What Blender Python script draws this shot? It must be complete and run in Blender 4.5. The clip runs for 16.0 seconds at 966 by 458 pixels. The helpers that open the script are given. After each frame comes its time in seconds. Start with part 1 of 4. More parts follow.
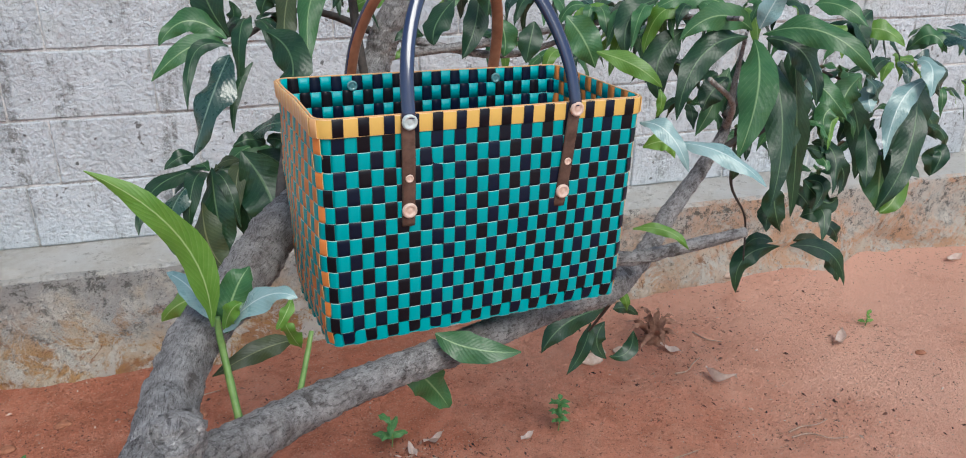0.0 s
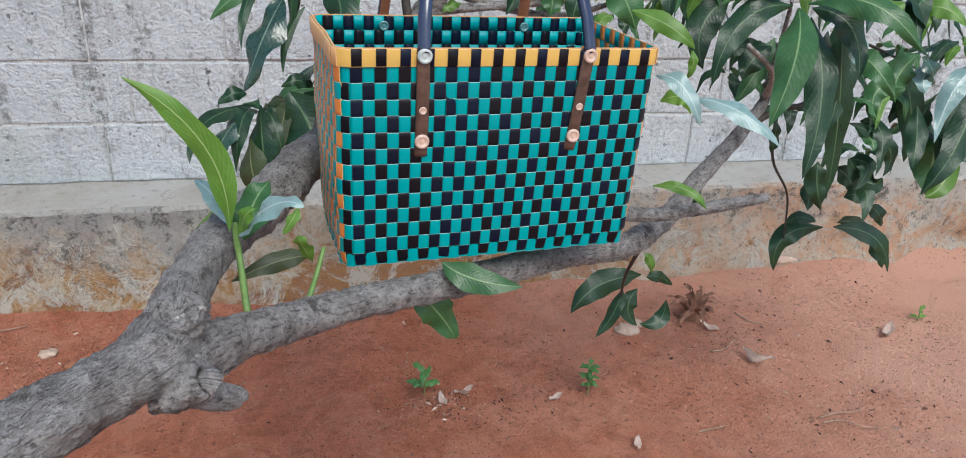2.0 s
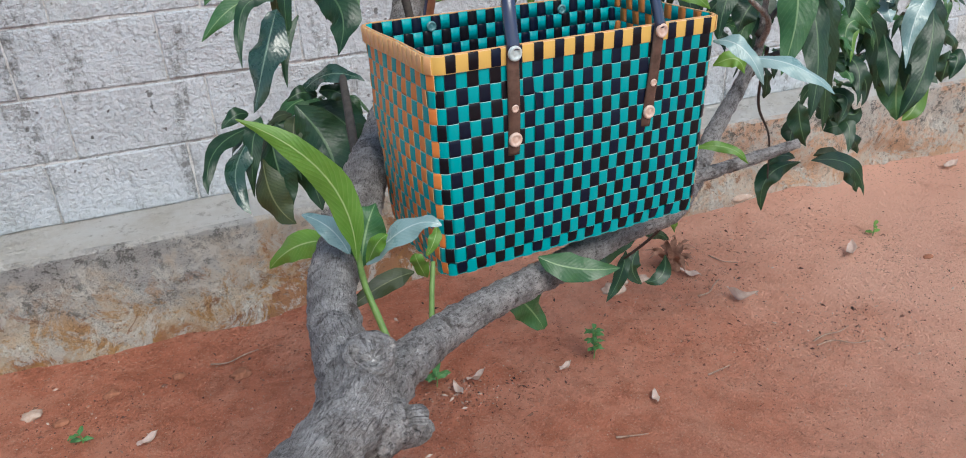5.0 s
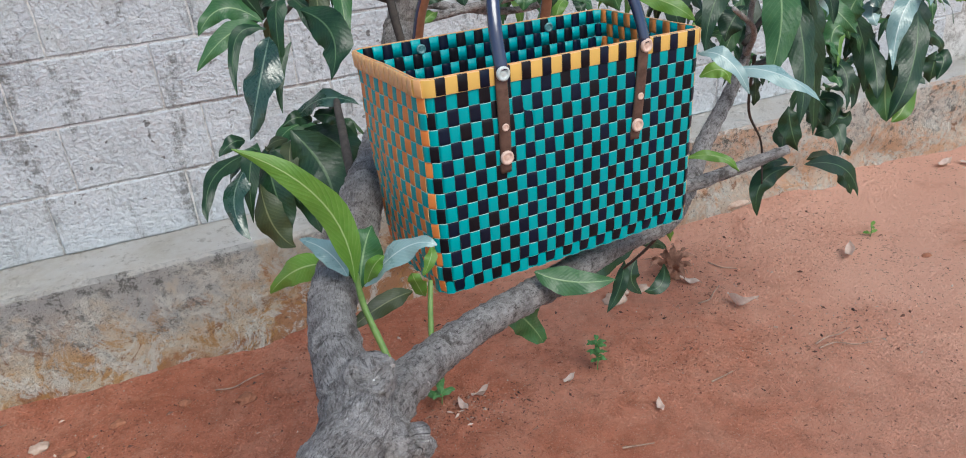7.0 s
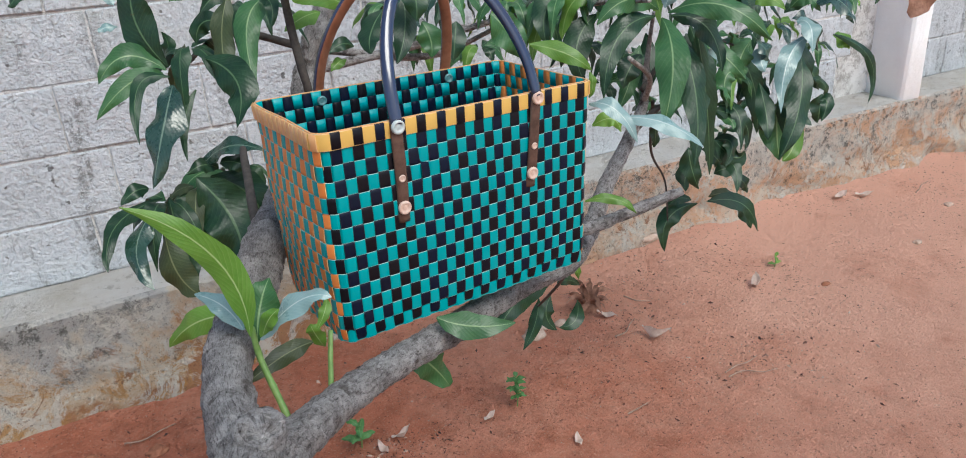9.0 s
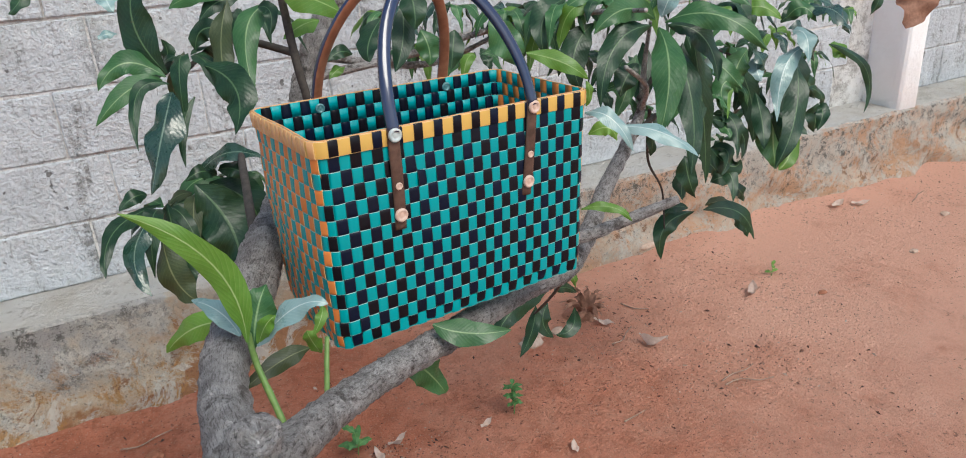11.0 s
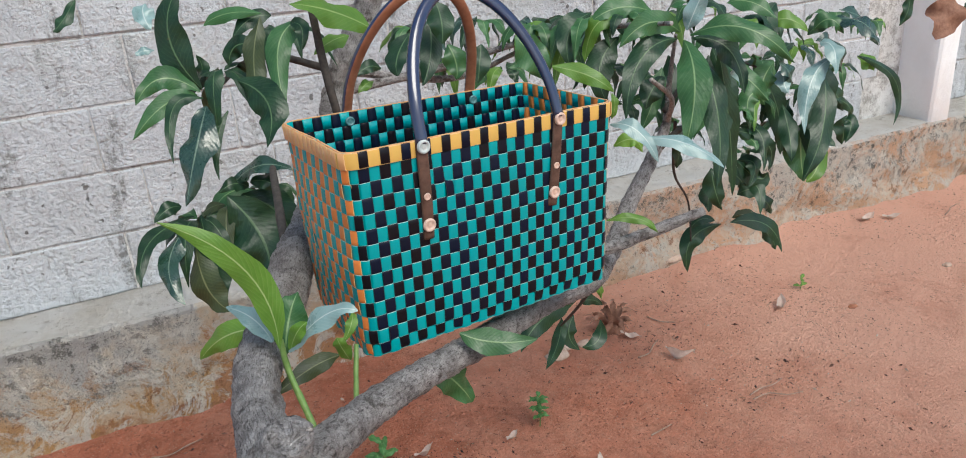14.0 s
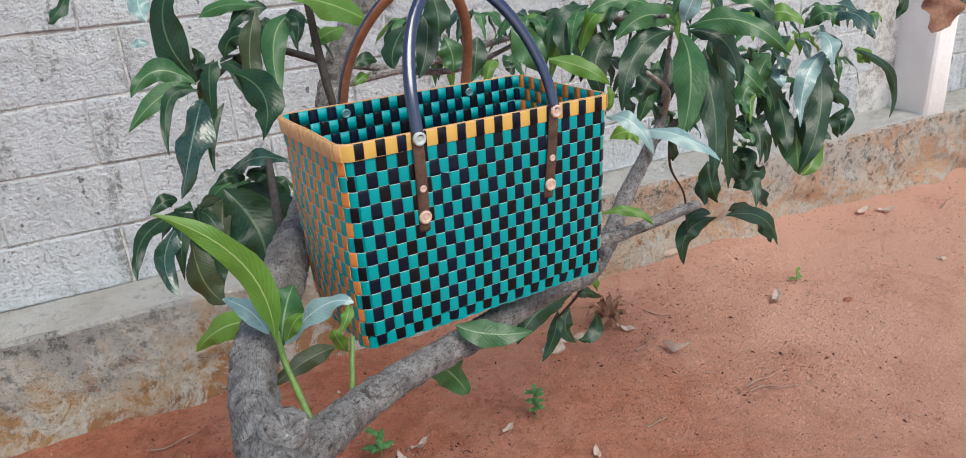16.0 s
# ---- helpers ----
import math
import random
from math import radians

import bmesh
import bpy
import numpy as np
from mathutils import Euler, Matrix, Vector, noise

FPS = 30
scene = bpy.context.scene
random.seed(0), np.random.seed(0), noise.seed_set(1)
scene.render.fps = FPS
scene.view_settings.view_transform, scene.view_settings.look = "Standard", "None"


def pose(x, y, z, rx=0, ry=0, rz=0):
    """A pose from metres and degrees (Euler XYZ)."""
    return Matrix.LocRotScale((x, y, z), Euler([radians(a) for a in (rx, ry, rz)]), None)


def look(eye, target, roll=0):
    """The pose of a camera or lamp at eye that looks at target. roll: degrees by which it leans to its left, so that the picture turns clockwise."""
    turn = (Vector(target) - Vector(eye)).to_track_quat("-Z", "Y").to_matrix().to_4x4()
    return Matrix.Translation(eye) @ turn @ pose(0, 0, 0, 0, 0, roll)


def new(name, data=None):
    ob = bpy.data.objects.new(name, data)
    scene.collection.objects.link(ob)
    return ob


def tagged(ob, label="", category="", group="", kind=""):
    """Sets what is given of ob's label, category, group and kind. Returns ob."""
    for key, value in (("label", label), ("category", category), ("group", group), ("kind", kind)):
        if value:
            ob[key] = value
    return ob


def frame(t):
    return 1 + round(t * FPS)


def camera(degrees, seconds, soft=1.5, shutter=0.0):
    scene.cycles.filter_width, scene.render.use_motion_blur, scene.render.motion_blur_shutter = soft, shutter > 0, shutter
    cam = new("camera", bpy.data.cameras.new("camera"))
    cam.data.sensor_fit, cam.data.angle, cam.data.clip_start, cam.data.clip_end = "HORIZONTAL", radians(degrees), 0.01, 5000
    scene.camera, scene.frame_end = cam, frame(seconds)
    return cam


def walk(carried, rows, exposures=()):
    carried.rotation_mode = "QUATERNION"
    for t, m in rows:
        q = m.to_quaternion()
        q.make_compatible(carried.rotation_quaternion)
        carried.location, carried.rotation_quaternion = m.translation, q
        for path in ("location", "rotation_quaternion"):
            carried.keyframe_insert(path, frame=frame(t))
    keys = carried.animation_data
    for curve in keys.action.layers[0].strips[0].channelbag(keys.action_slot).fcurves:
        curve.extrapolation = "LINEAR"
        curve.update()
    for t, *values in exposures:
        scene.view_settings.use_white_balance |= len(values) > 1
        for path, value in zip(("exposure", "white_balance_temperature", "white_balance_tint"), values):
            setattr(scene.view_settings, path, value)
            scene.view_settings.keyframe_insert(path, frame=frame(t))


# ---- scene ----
SKY, SUN, EXPOSURE, KELVIN, TINT = 0.14, 2.0, 0.36, 6200.0, 4.8
cam = camera(64.8, 16.0, soft=1.0)
PATH = [
    (0, (0.275, 0.233, 1.333), (0.834, 1.984, 0.544), 0.7),
    (0.5, (0.256, 0.219, 1.332), (0.86, 1.938, 0.506), 3.1),
    (1, (0.257, 0.201, 1.316), (0.784, 1.895, 0.392), 3.0),
    (1.5, (0.303, 0.194, 1.304), (0.688, 1.919, 0.368), 0.3),
    (2, (0.322, 0.163, 1.311), (0.709, 1.932, 0.462), 2.6),
    (2.5, (0.339, 0.138, 1.311), (0.568, 1.911, 0.413), -0.0),
    (3, (0.275, 0.157, 1.313), (0.622, 1.923, 0.442), 0.6),
    (3.5, (0.188, 0.19, 1.311), (0.619, 1.928, 0.421), 2.0),
    (4, (0.157, 0.229, 1.32), (0.761, 1.924, 0.448), 0.6),
    (4.2, (0.152, 0.233, 1.326), (0.754, 1.918, 0.431), -0.7),
    (6.5, (0.123, 0.231, 1.332), (0.707, 1.914, 0.423), -4.4),
    (7, (0.138, 0.221, 1.337), (0.736, 1.918, 0.464), -5.4),
    (7.5, (0.167, 0.21, 1.345), (0.898, 1.855, 0.474), -5.2),
    (8, (0.164, 0.205, 1.353), (0.943, 1.853, 0.53), -4.0),
    (8.5, (0.164, 0.2, 1.353), (0.962, 1.836, 0.524), -4.1),
    (8.7, (0.164, 0.198, 1.356), (0.955, 1.848, 0.55), -4.1),
    (10.8, (0.163, 0.19, 1.357), (0.956, 1.843, 0.556), -3.6),
    (11, (0.164, 0.19, 1.359), (0.961, 1.846, 0.571), -3.7),
    (11.5, (0.158, 0.185, 1.366), (0.949, 1.855, 0.6), -4.0),
    (12, (0.157, 0.184, 1.363), (0.938, 1.856, 0.592), -4.1),
    (12.5, (0.16, 0.188, 1.362), (0.929, 1.862, 0.583), -3.9),
    (13, (0.157, 0.184, 1.36), (0.895, 1.875, 0.589), -5.1),
    (13.5, (0.152, 0.178, 1.364), (0.874, 1.888, 0.621), -5.2),
    (14, (0.157, 0.178, 1.36), (0.902, 1.876, 0.61), -4.4),
    (14.5, (0.156, 0.18, 1.353), (0.91, 1.869, 0.591), -3.9),
    (15, (0.155, 0.178, 1.361), (0.913, 1.869, 0.609), -4.1),
    (15.5, (0.157, 0.176, 1.36), (0.931, 1.859, 0.605), -3.8),
    (16, (0.157, 0.176, 1.359), (0.906, 1.865, 0.593), -4.3),
]
walk(cam, [(t, look(eye, target, roll)) for t, eye, target, roll in PATH], [(0.0, EXPOSURE, KELVIN, TINT), (8.5, EXPOSURE, KELVIN, TINT), (10.8, EXPOSURE, KELVIN + 250, TINT), (16.0, EXPOSURE, KELVIN + 250, TINT)])

# ---- light ----
world = bpy.data.worlds.new("world")
scene.world = world
world.use_nodes = True
wn = world.node_tree
sky = wn.nodes.new("ShaderNodeTexSky")
sky.sky_type, sky.sun_disc = "NISHITA", False
SUN_EL, SUN_AZ = 52.0, 168.0
sky.sun_elevation, sky.sun_rotation = radians(SUN_EL), radians(SUN_AZ)
sky.air_density, sky.dust_density = 1.0, 1.5
wn.links.new(sky.outputs[0], wn.nodes["Background"].inputs[0])
wn.nodes["Background"].inputs[1].default_value = SKY
sun = new("sun", bpy.data.lights.new("sun", "SUN"))
sun.data.energy, sun.data.angle, sun.data.color = SUN, radians(30), (1.0, 0.95, 0.88)
sun_dir = Vector((math.sin(radians(SUN_AZ)) * math.cos(radians(SUN_EL)), math.cos(radians(SUN_AZ)) * math.cos(radians(SUN_EL)), math.sin(radians(SUN_EL))))
sun.matrix_world = look(sun_dir * 20, (0, 0, 0))


# ---- materials ----
class Mat:
    """A node material under construction."""

    def __init__(self, name, rough=0.8, metal=0.0, spec=0.5):
        self.m = bpy.data.materials.new(name)
        self.m.use_nodes = True
        self.t = self.m.node_tree
        self.b = self.t.nodes["Principled BSDF"]
        self.b.inputs["Roughness"].default_value = rough
        self.b.inputs["Metallic"].default_value = metal
        self.b.inputs["Specular IOR Level"].default_value = spec
        self.co = self.t.nodes.new("ShaderNodeTexCoord").outputs["Object"]
        self.h = None

    def put(self, sock, v):
        if hasattr(v, "is_output"):
            self.t.links.new(v, sock)
        else:
            sock.default_value = v

    def world(self):
        g = self.t.nodes.new("ShaderNodeNewGeometry")
        self.co = g.outputs["Position"]
        return self

    def scaled(self, s):
        n = self.t.nodes.new("ShaderNodeMapping")
        self.t.links.new(self.co, n.inputs[0])
        n.inputs["Scale"].default_value = s
        return n.outputs[0]

    def noise(self, scale, detail=4, rough=0.6, co=None, dist=0.0):
        n = self.t.nodes.new("ShaderNodeTexNoise")
        self.t.links.new(co or self.co, n.inputs["Vector"])
        n.inputs["Scale"].default_value, n.inputs["Detail"].default_value = scale, detail
        n.inputs["Roughness"].default_value, n.inputs["Distortion"].default_value = rough, dist
        return n.outputs["Fac"]

    def ramp(self, fac, *stops):
        n = self.t.nodes.new("ShaderNodeValToRGB")
        self.t.links.new(fac, n.inputs[0])
        e = n.color_ramp.elements
        while len(e) < len(stops):
            e.new(0.5)
        for el, (p, c) in zip(e, stops):
            el.position, el.color = p, (*c, 1) if len(c) == 3 else c
        return n.outputs[0]

    def grey(self, fac, a, b, lo=0.0, hi=1.0):
        n = self.t.nodes.new("ShaderNodeMapRange")
        self.t.links.new(fac, n.inputs[0])
        for k, v in zip((1, 2, 3, 4), (a, b, lo, hi)):
            n.inputs[k].default_value = v
        return n.outputs[0]

    def mix(self, fac, a, b, mode="MIX"):
        n = self.t.nodes.new("ShaderNodeMix")
        n.data_type, n.blend_type = "RGBA", mode
        self.put(n.inputs[0], fac)
        for s, v in ((n.inputs[6], a), (n.inputs[7], b)):
            self.put(s, (*v, 1) if isinstance(v, tuple) and len(v) == 3 else v)
        return n.outputs[2]

    def maths(self, op, a, b=0.0):
        n = self.t.nodes.new("ShaderNodeMath")
        n.operation = op
        self.put(n.inputs[0], a)
        self.put(n.inputs[1], b)
        return n.outputs[0]

    def rand(self):
        return self.t.nodes.new("ShaderNodeObjectInfo").outputs["Random"]

    def island(self):
        return self.t.nodes.new("ShaderNodeNewGeometry").outputs["Random Per Island"]

    def axis(self, k, co=None):
        n = self.t.nodes.new("ShaderNodeSeparateXYZ")
        self.t.links.new(co or self.co, n.inputs[0])
        return n.outputs[k]

    def uv(self):
        return self.t.nodes.new("ShaderNodeTexCoord").outputs["UV"]

    def colour(self, c):
        self.put(self.b.inputs["Base Color"], (*c, 1) if isinstance(c, tuple) else c)
        return self

    def rough(self, r):
        self.put(self.b.inputs["Roughness"], r)
        return self

    def bump(self, h, dist, strength=1.0):
        n = self.t.nodes.new("ShaderNodeBump")
        self.t.links.new(h, n.inputs["Height"])
        n.inputs["Distance"].default_value, n.inputs["Strength"].default_value = dist, strength
        if self.h:
            self.t.links.new(self.h, n.inputs["Normal"])
        self.h = n.outputs[0]
        self.t.links.new(self.h, self.b.inputs["Normal"])
        return self


def make_block():
    m = Mat("whitewashed_block", 0.92, spec=0.2).world()
    big = m.noise(1.7, 5, 0.62)
    fine = m.noise(62, 5, 0.62)
    base = m.ramp(big, (0.3, (0.46, 0.485, 0.505)), (0.5, (0.575, 0.60, 0.625)), (0.72, (0.67, 0.70, 0.725)))
    c = m.mix(m.grey(m.rand(), 0, 1, 0.0, 0.25), base, (0.57, 0.58, 0.57))
    # open pores of the concrete under the limewash; dirt and shade painted dark
    pits = m.maths("MULTIPLY", m.grey(fine, 0.47, 0.38), m.grey(m.noise(3.1, 4, 0.7), 0.32, 0.58, 0.35, 1.0))
    c = m.mix(m.maths("MULTIPLY", pits, 0.50), c, (0.33, 0.345, 0.355))
    holes = m.grey(m.noise(38, 2, 0.4), 0.29, 0.25)
    c = m.mix(m.maths("MULTIPLY", holes, 0.8), c, (0.10, 0.095, 0.085))
    # lime flakes
    c = m.mix(m.maths("MULTIPLY", m.grey(m.noise(24, 6, 0.75), 0.56, 0.66), 0.5), c, (0.78, 0.80, 0.81))
    streak = m.noise(1.0, 5, 0.75, m.scaled((9, 9, 1.6)))
    spots = m.noise(30, 5, 0.85)
    st = m.maths("MULTIPLY", m.grey(streak, 0.53, 0.62), m.grey(spots, 0.46, 0.58))
    c = m.mix(m.maths("MULTIPLY", st, 0.85), c, (0.20, 0.20, 0.19))
    local = m.t.nodes.new("ShaderNodeTexCoord").outputs["Object"]
    end = m.grey(m.maths("ABSOLUTE", m.maths("SUBTRACT", m.axis(0, local), 0.200)), 0.160, 0.194)
    blot = m.maths("MULTIPLY", m.maths("MULTIPLY", end, m.grey(m.noise(1.9, 3, 0.5), 0.48, 0.60)), m.grey(m.noise(40, 6, 0.85), 0.44, 0.56))
    c = m.mix(m.maths("MULTIPLY", blot, 0.85), c, (0.17, 0.17, 0.165))
    green = m.maths("MULTIPLY", m.grey(m.noise(2.3, 4, 0.6), 0.55, 0.72), 0.35)
    c = m.mix(green, c, (0.52, 0.54, 0.45))
    m.colour(c).bump(fine, 0.016, 1.0).bump(m.noise(150, 3, 0.7), 0.005, 1.0).bump(m.noise(9, 4), 0.012, 0.6)
    return m.m


def make_mortar():
    m = Mat("mortar_joint", 0.95, spec=0.1).world()
    c = m.ramp(m.noise(7, 5, 0.7), (0.3, (0.52, 0.50, 0.47)), (0.5, (0.65, 0.64, 0.62)), (0.75, (0.74, 0.735, 0.725)))
    dark = m.maths("MULTIPLY", m.grey(m.noise(13, 6, 0.85), 0.48, 0.60), 0.75)
    return m.colour(m.mix(dark, c, (0.22, 0.205, 0.185))).bump(m.noise(70, 5, 0.7), 0.008).m


def make_plinth():
    m = Mat("weathered_plaster", 0.93, spec=0.15).world()
    z, x = m.axis(2), m.axis(0)
    warp = m.noise(4.2, 7, 0.72, dist=0.5)
    lvl = m.maths("ADD", z, m.grey(warp, 0.3, 0.7, -0.15, 0.15))
    wx = m.maths("ADD", x, m.grey(m.noise(7, 6, 0.7), 0.3, 0.7, -0.05, 0.05))
    fallen = m.maths("MULTIPLY", m.grey(wx, 0.17, 0.20), m.grey(wx, 0.85, 0.70))
    lvl = m.maths("SUBTRACT", lvl, m.maths("MULTIPLY", fallen, 0.17))
    # red splash at the foot, cream plaster, then the grey cement band under the ledge
    face = m.ramp(m.grey(lvl, 0.0, 0.34), (0.0, (0.50, 0.25, 0.13)), (0.12, (0.66, 0.48, 0.32)), (0.32, (0.72, 0.60, 0.45)), (0.55, (0.68, 0.62, 0.53)), (0.70, (0.58, 0.56, 0.52)), (0.95, (0.52, 0.50, 0.475)))
    ochre = m.maths("MULTIPLY", m.grey(m.noise(6.2, 9, 0.82, dist=0.7), 0.49, 0.55), m.grey(z, 0.29, 0.10))
    c = m.mix(m.maths("MULTIPLY", ochre, 0.85), face, (0.56, 0.29, 0.10))
    # Pale and earthen plinth eastwards; the stronger light there is put into this paleness
    east = m.grey(x, 0.9, 2.2)
    c = m.mix(m.maths("MULTIPLY", east, 0.7), c, (0.87, 0.75, 0.63))
    bare = m.maths("MULTIPLY", east, m.grey(m.noise(4.5, 8, 0.78, dist=0.7), 0.46, 0.56))
    c = m.mix(m.maths("MULTIPLY", bare, 0.8), c, (0.78, 0.44, 0.25))
    # lost plaster with a sharp torn edge
    scar = m.maths("MULTIPLY", m.grey(m.noise(7.5, 9, 0.8, dist=1.0), 0.57, 0.60), m.grey(z, 0.27, 0.15))
    c = m.mix(m.maths("MULTIPLY", scar, 0.8), c, (0.34, 0.15, 0.07))
    pale = m.grey(m.noise(9, 9, 0.82, dist=0.6), 0.51, 0.56)
    c = m.mix(m.maths("MULTIPLY", pale, 0.75), c, (0.80, 0.76, 0.68))
    moss = m.maths("MULTIPLY", m.grey(m.noise(22, 9, 0.88), 0.52, 0.56), m.grey(lvl, 0.11, 0.26))
    c = m.mix(m.maths("MULTIPLY", moss, 0.85), c, (0.13, 0.125, 0.11))
    speck = m.grey(m.noise(80, 5, 0.75), 0.42, 0.35)
    c = m.mix(m.maths("MULTIPLY", speck, 0.65), c, (0.15, 0.11, 0.08))
    # Cream ledge plaster, whitened so the colour carries the light falling on top
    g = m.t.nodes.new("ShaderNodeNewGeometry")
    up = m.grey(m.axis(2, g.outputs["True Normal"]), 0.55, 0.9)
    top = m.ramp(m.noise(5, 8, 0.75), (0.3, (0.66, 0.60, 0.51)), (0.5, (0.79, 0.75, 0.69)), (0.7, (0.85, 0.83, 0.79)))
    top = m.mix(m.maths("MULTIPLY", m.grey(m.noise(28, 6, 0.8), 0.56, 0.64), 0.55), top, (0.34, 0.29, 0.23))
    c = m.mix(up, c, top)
    m.colour(c).bump(m.noise(20, 9, 0.82), 0.055, 1.0).bump(pale, 0.008, 1.0).bump(m.noise(120, 4, 0.7), 0.005, 0.9)
    return m.m


def make_soil():
    m = Mat("red_soil", 0.97, spec=0.1).world()
    a = m.noise(1.3, 6, 0.6)
    c = m.ramp(a, (0.28, (0.52, 0.172, 0.098)), (0.5, (0.65, 0.240, 0.145)), (0.72, (0.74, 0.330, 0.222)))
    c = m.mix(m.maths("MULTIPLY", m.grey(m.noise(15, 8, 0.8, dist=0.5), 0.44, 0.60), 0.60), c, (0.36, 0.120, 0.064))
    c = m.mix(m.maths("MULTIPLY", m.grey(m.noise(5, 8, 0.80, dist=0.6), 0.49, 0.60), 0.60), c, (0.70, 0.320, 0.210))
    # Paler dusty soil eastwards, with the brighter light there mixed into its colour
    lit_dust = m.maths("MULTIPLY", m.grey(m.maths("ADD", m.axis(0), m.grey(m.noise(0.9, 7, 0.72), 0.3, 0.7, -0.8, 0.8)), 0.55, 2.3), m.grey(m.noise(2.2, 7, 0.75, dist=0.4), 0.18, 0.46))
    c = m.mix(m.maths("MULTIPLY", lit_dust, 0.90), c, (0.92, 0.520, 0.380))
    grit = m.grey(m.noise(190, 3, 0.6), 0.60, 0.68)
    c = m.mix(m.maths("MULTIPLY", grit, 0.55), c, (0.70, 0.50, 0.38))
    dark = m.maths("MULTIPLY", m.grey(m.noise(75, 4, 0.7), 0.59, 0.66), m.grey(m.noise(2.6, 4), 0.40, 0.58))
    c = m.mix(m.maths("MULTIPLY", dark, 0.85), c, (0.10, 0.042, 0.028))
    m.colour(c).bump(m.noise(12, 9, 0.78), 0.040, 1.0).bump(m.noise(85, 5, 0.75), 0.013, 1.0)
    return m.m


def make_plaster():
    m = Mat("white_lime_plaster", 0.9, spec=0.2).world()
    c = m.ramp(m.noise(4, 6, 0.7), (0.3, (0.84, 0.83, 0.81)), (0.6, (0.90, 0.895, 0.885)))
    return m.colour(c).bump(m.noise(40, 6, 0.7), 0.006).m


def make_bark(name, a, b, c3, lump=1.0):
    """Finely fissured bark with pale lichen, the fissures along the limb (the UV map is in metres: round, along)."""
    m = Mat(name, 0.9, spec=0.2)

    def along(su, sv):
        n = m.t.nodes.new("ShaderNodeMapping")
        m.t.links.new(m.uv(), n.inputs[0])
        n.inputs["Scale"].default_value = (su, sv, 1.0)
        return n.outputs[0]

    c = m.ramp(m.noise(42, 10, 0.82), (0.36, a), (0.5, b), (0.62, c3))
    furrow = m.noise(210, 8, 0.72, along(1.0, 0.34))
    flake = m.noise(210, 8, 0.8, along(0.8, 0.7))
    c = m.mix(m.maths("MULTIPLY", m.grey(furrow, 0.48, 0.40), 0.65 * min(1, lump + 0.2)), c, (0.055, 0.046, 0.043))
    c = m.mix(m.maths("MULTIPLY", m.grey(flake, 0.53, 0.60), 0.5), c, (0.60, 0.58, 0.57))
    c = m.mix(m.maths("MULTIPLY", m.grey(flake, 0.45, 0.38), 0.7), c, (0.045, 0.040, 0.040))
    knots = m.maths("MULTIPLY", m.grey(m.noise(34, 4, 0.6), 0.61, 0.67), 0.7 * lump)
    c = m.mix(knots, c, (0.07, 0.055, 0.045))
    m.colour(c).bump(furrow, 0.010 * lump, 1.0).bump(flake, 0.008 * lump, 1.0).bump(m.noise(300, 4, 0.7), 0.0016, 0.9)
    return m.m


def make_leaf(name, deep, mid, vein, rough=0.32, spec=0.5, thin=0.12, sheen=0.0):
    """A mango leaf blade: pale midrib, side veins, slight mottling."""
    m = Mat(name, rough, spec=spec)
    uv = m.uv()
    u, v = m.axis(0, uv), m.axis(1, uv)
    off = m.maths("ABSOLUTE", m.maths("SUBTRACT", u, 0.5))
    rib = m.grey(off, 0.014, 0.034, 1, 0)
    wav = m.maths("SUBTRACT", m.maths("MULTIPLY", v, 17.0), m.maths("MULTIPLY", off, 7.0))
    fr = m.maths("ABSOLUTE", m.maths("SUBTRACT", m.maths("FRACT", wav), 0.5))
    side = m.grey(fr, 0.02, 0.10, 1, 0)
    n = m.noise(38, 5, 0.65)
    c = m.ramp(n, (0.3, deep), (0.7, mid))
    c = m.mix(m.grey(m.rand(), 0, 1, 0, 0.45), c, tuple(x * 0.62 for x in deep))
    c = m.mix(m.maths("MULTIPLY", side, 0.13), c, vein)
    c = m.mix(m.maths("MULTIPLY", rib, 0.75), c, vein)
    spots = m.maths("MULTIPLY", m.grey(m.noise(95, 4, 0.7), 0.68, 0.73), m.grey(m.rand(), 0.4, 0.9))
    c = m.mix(m.maths("MULTIPLY", spots, 0.6), c, (0.10, 0.075, 0.03))
    m.colour(c).rough(m.grey(n, 0.3, 0.7, rough - 0.06, rough + 0.12))
    m.bump(m.maths("ADD", m.grey(fr, 0.0, 0.5, 1, 0), m.maths("MULTIPLY", rib, 1.4)), 0.0012, 0.12).bump(m.noise(60, 3), 0.003, 0.5)
    # a blade lets some light through
    tr = m.t.nodes.new("ShaderNodeBsdfTranslucent")
    m.put(tr.inputs[0], m.mix(0.5, c, tuple(min(1, x * 2.0) for x in mid)))
    mx = m.t.nodes.new("ShaderNodeMixShader")
    mx.inputs[0].default_value = thin
    out = m.t.nodes["Material Output"]
    m.t.links.new(m.b.outputs[0], mx.inputs[1])
    m.t.links.new(tr.outputs[0], mx.inputs[2])
    m.t.links.new(mx.outputs[0], out.inputs[0])
    return m.m


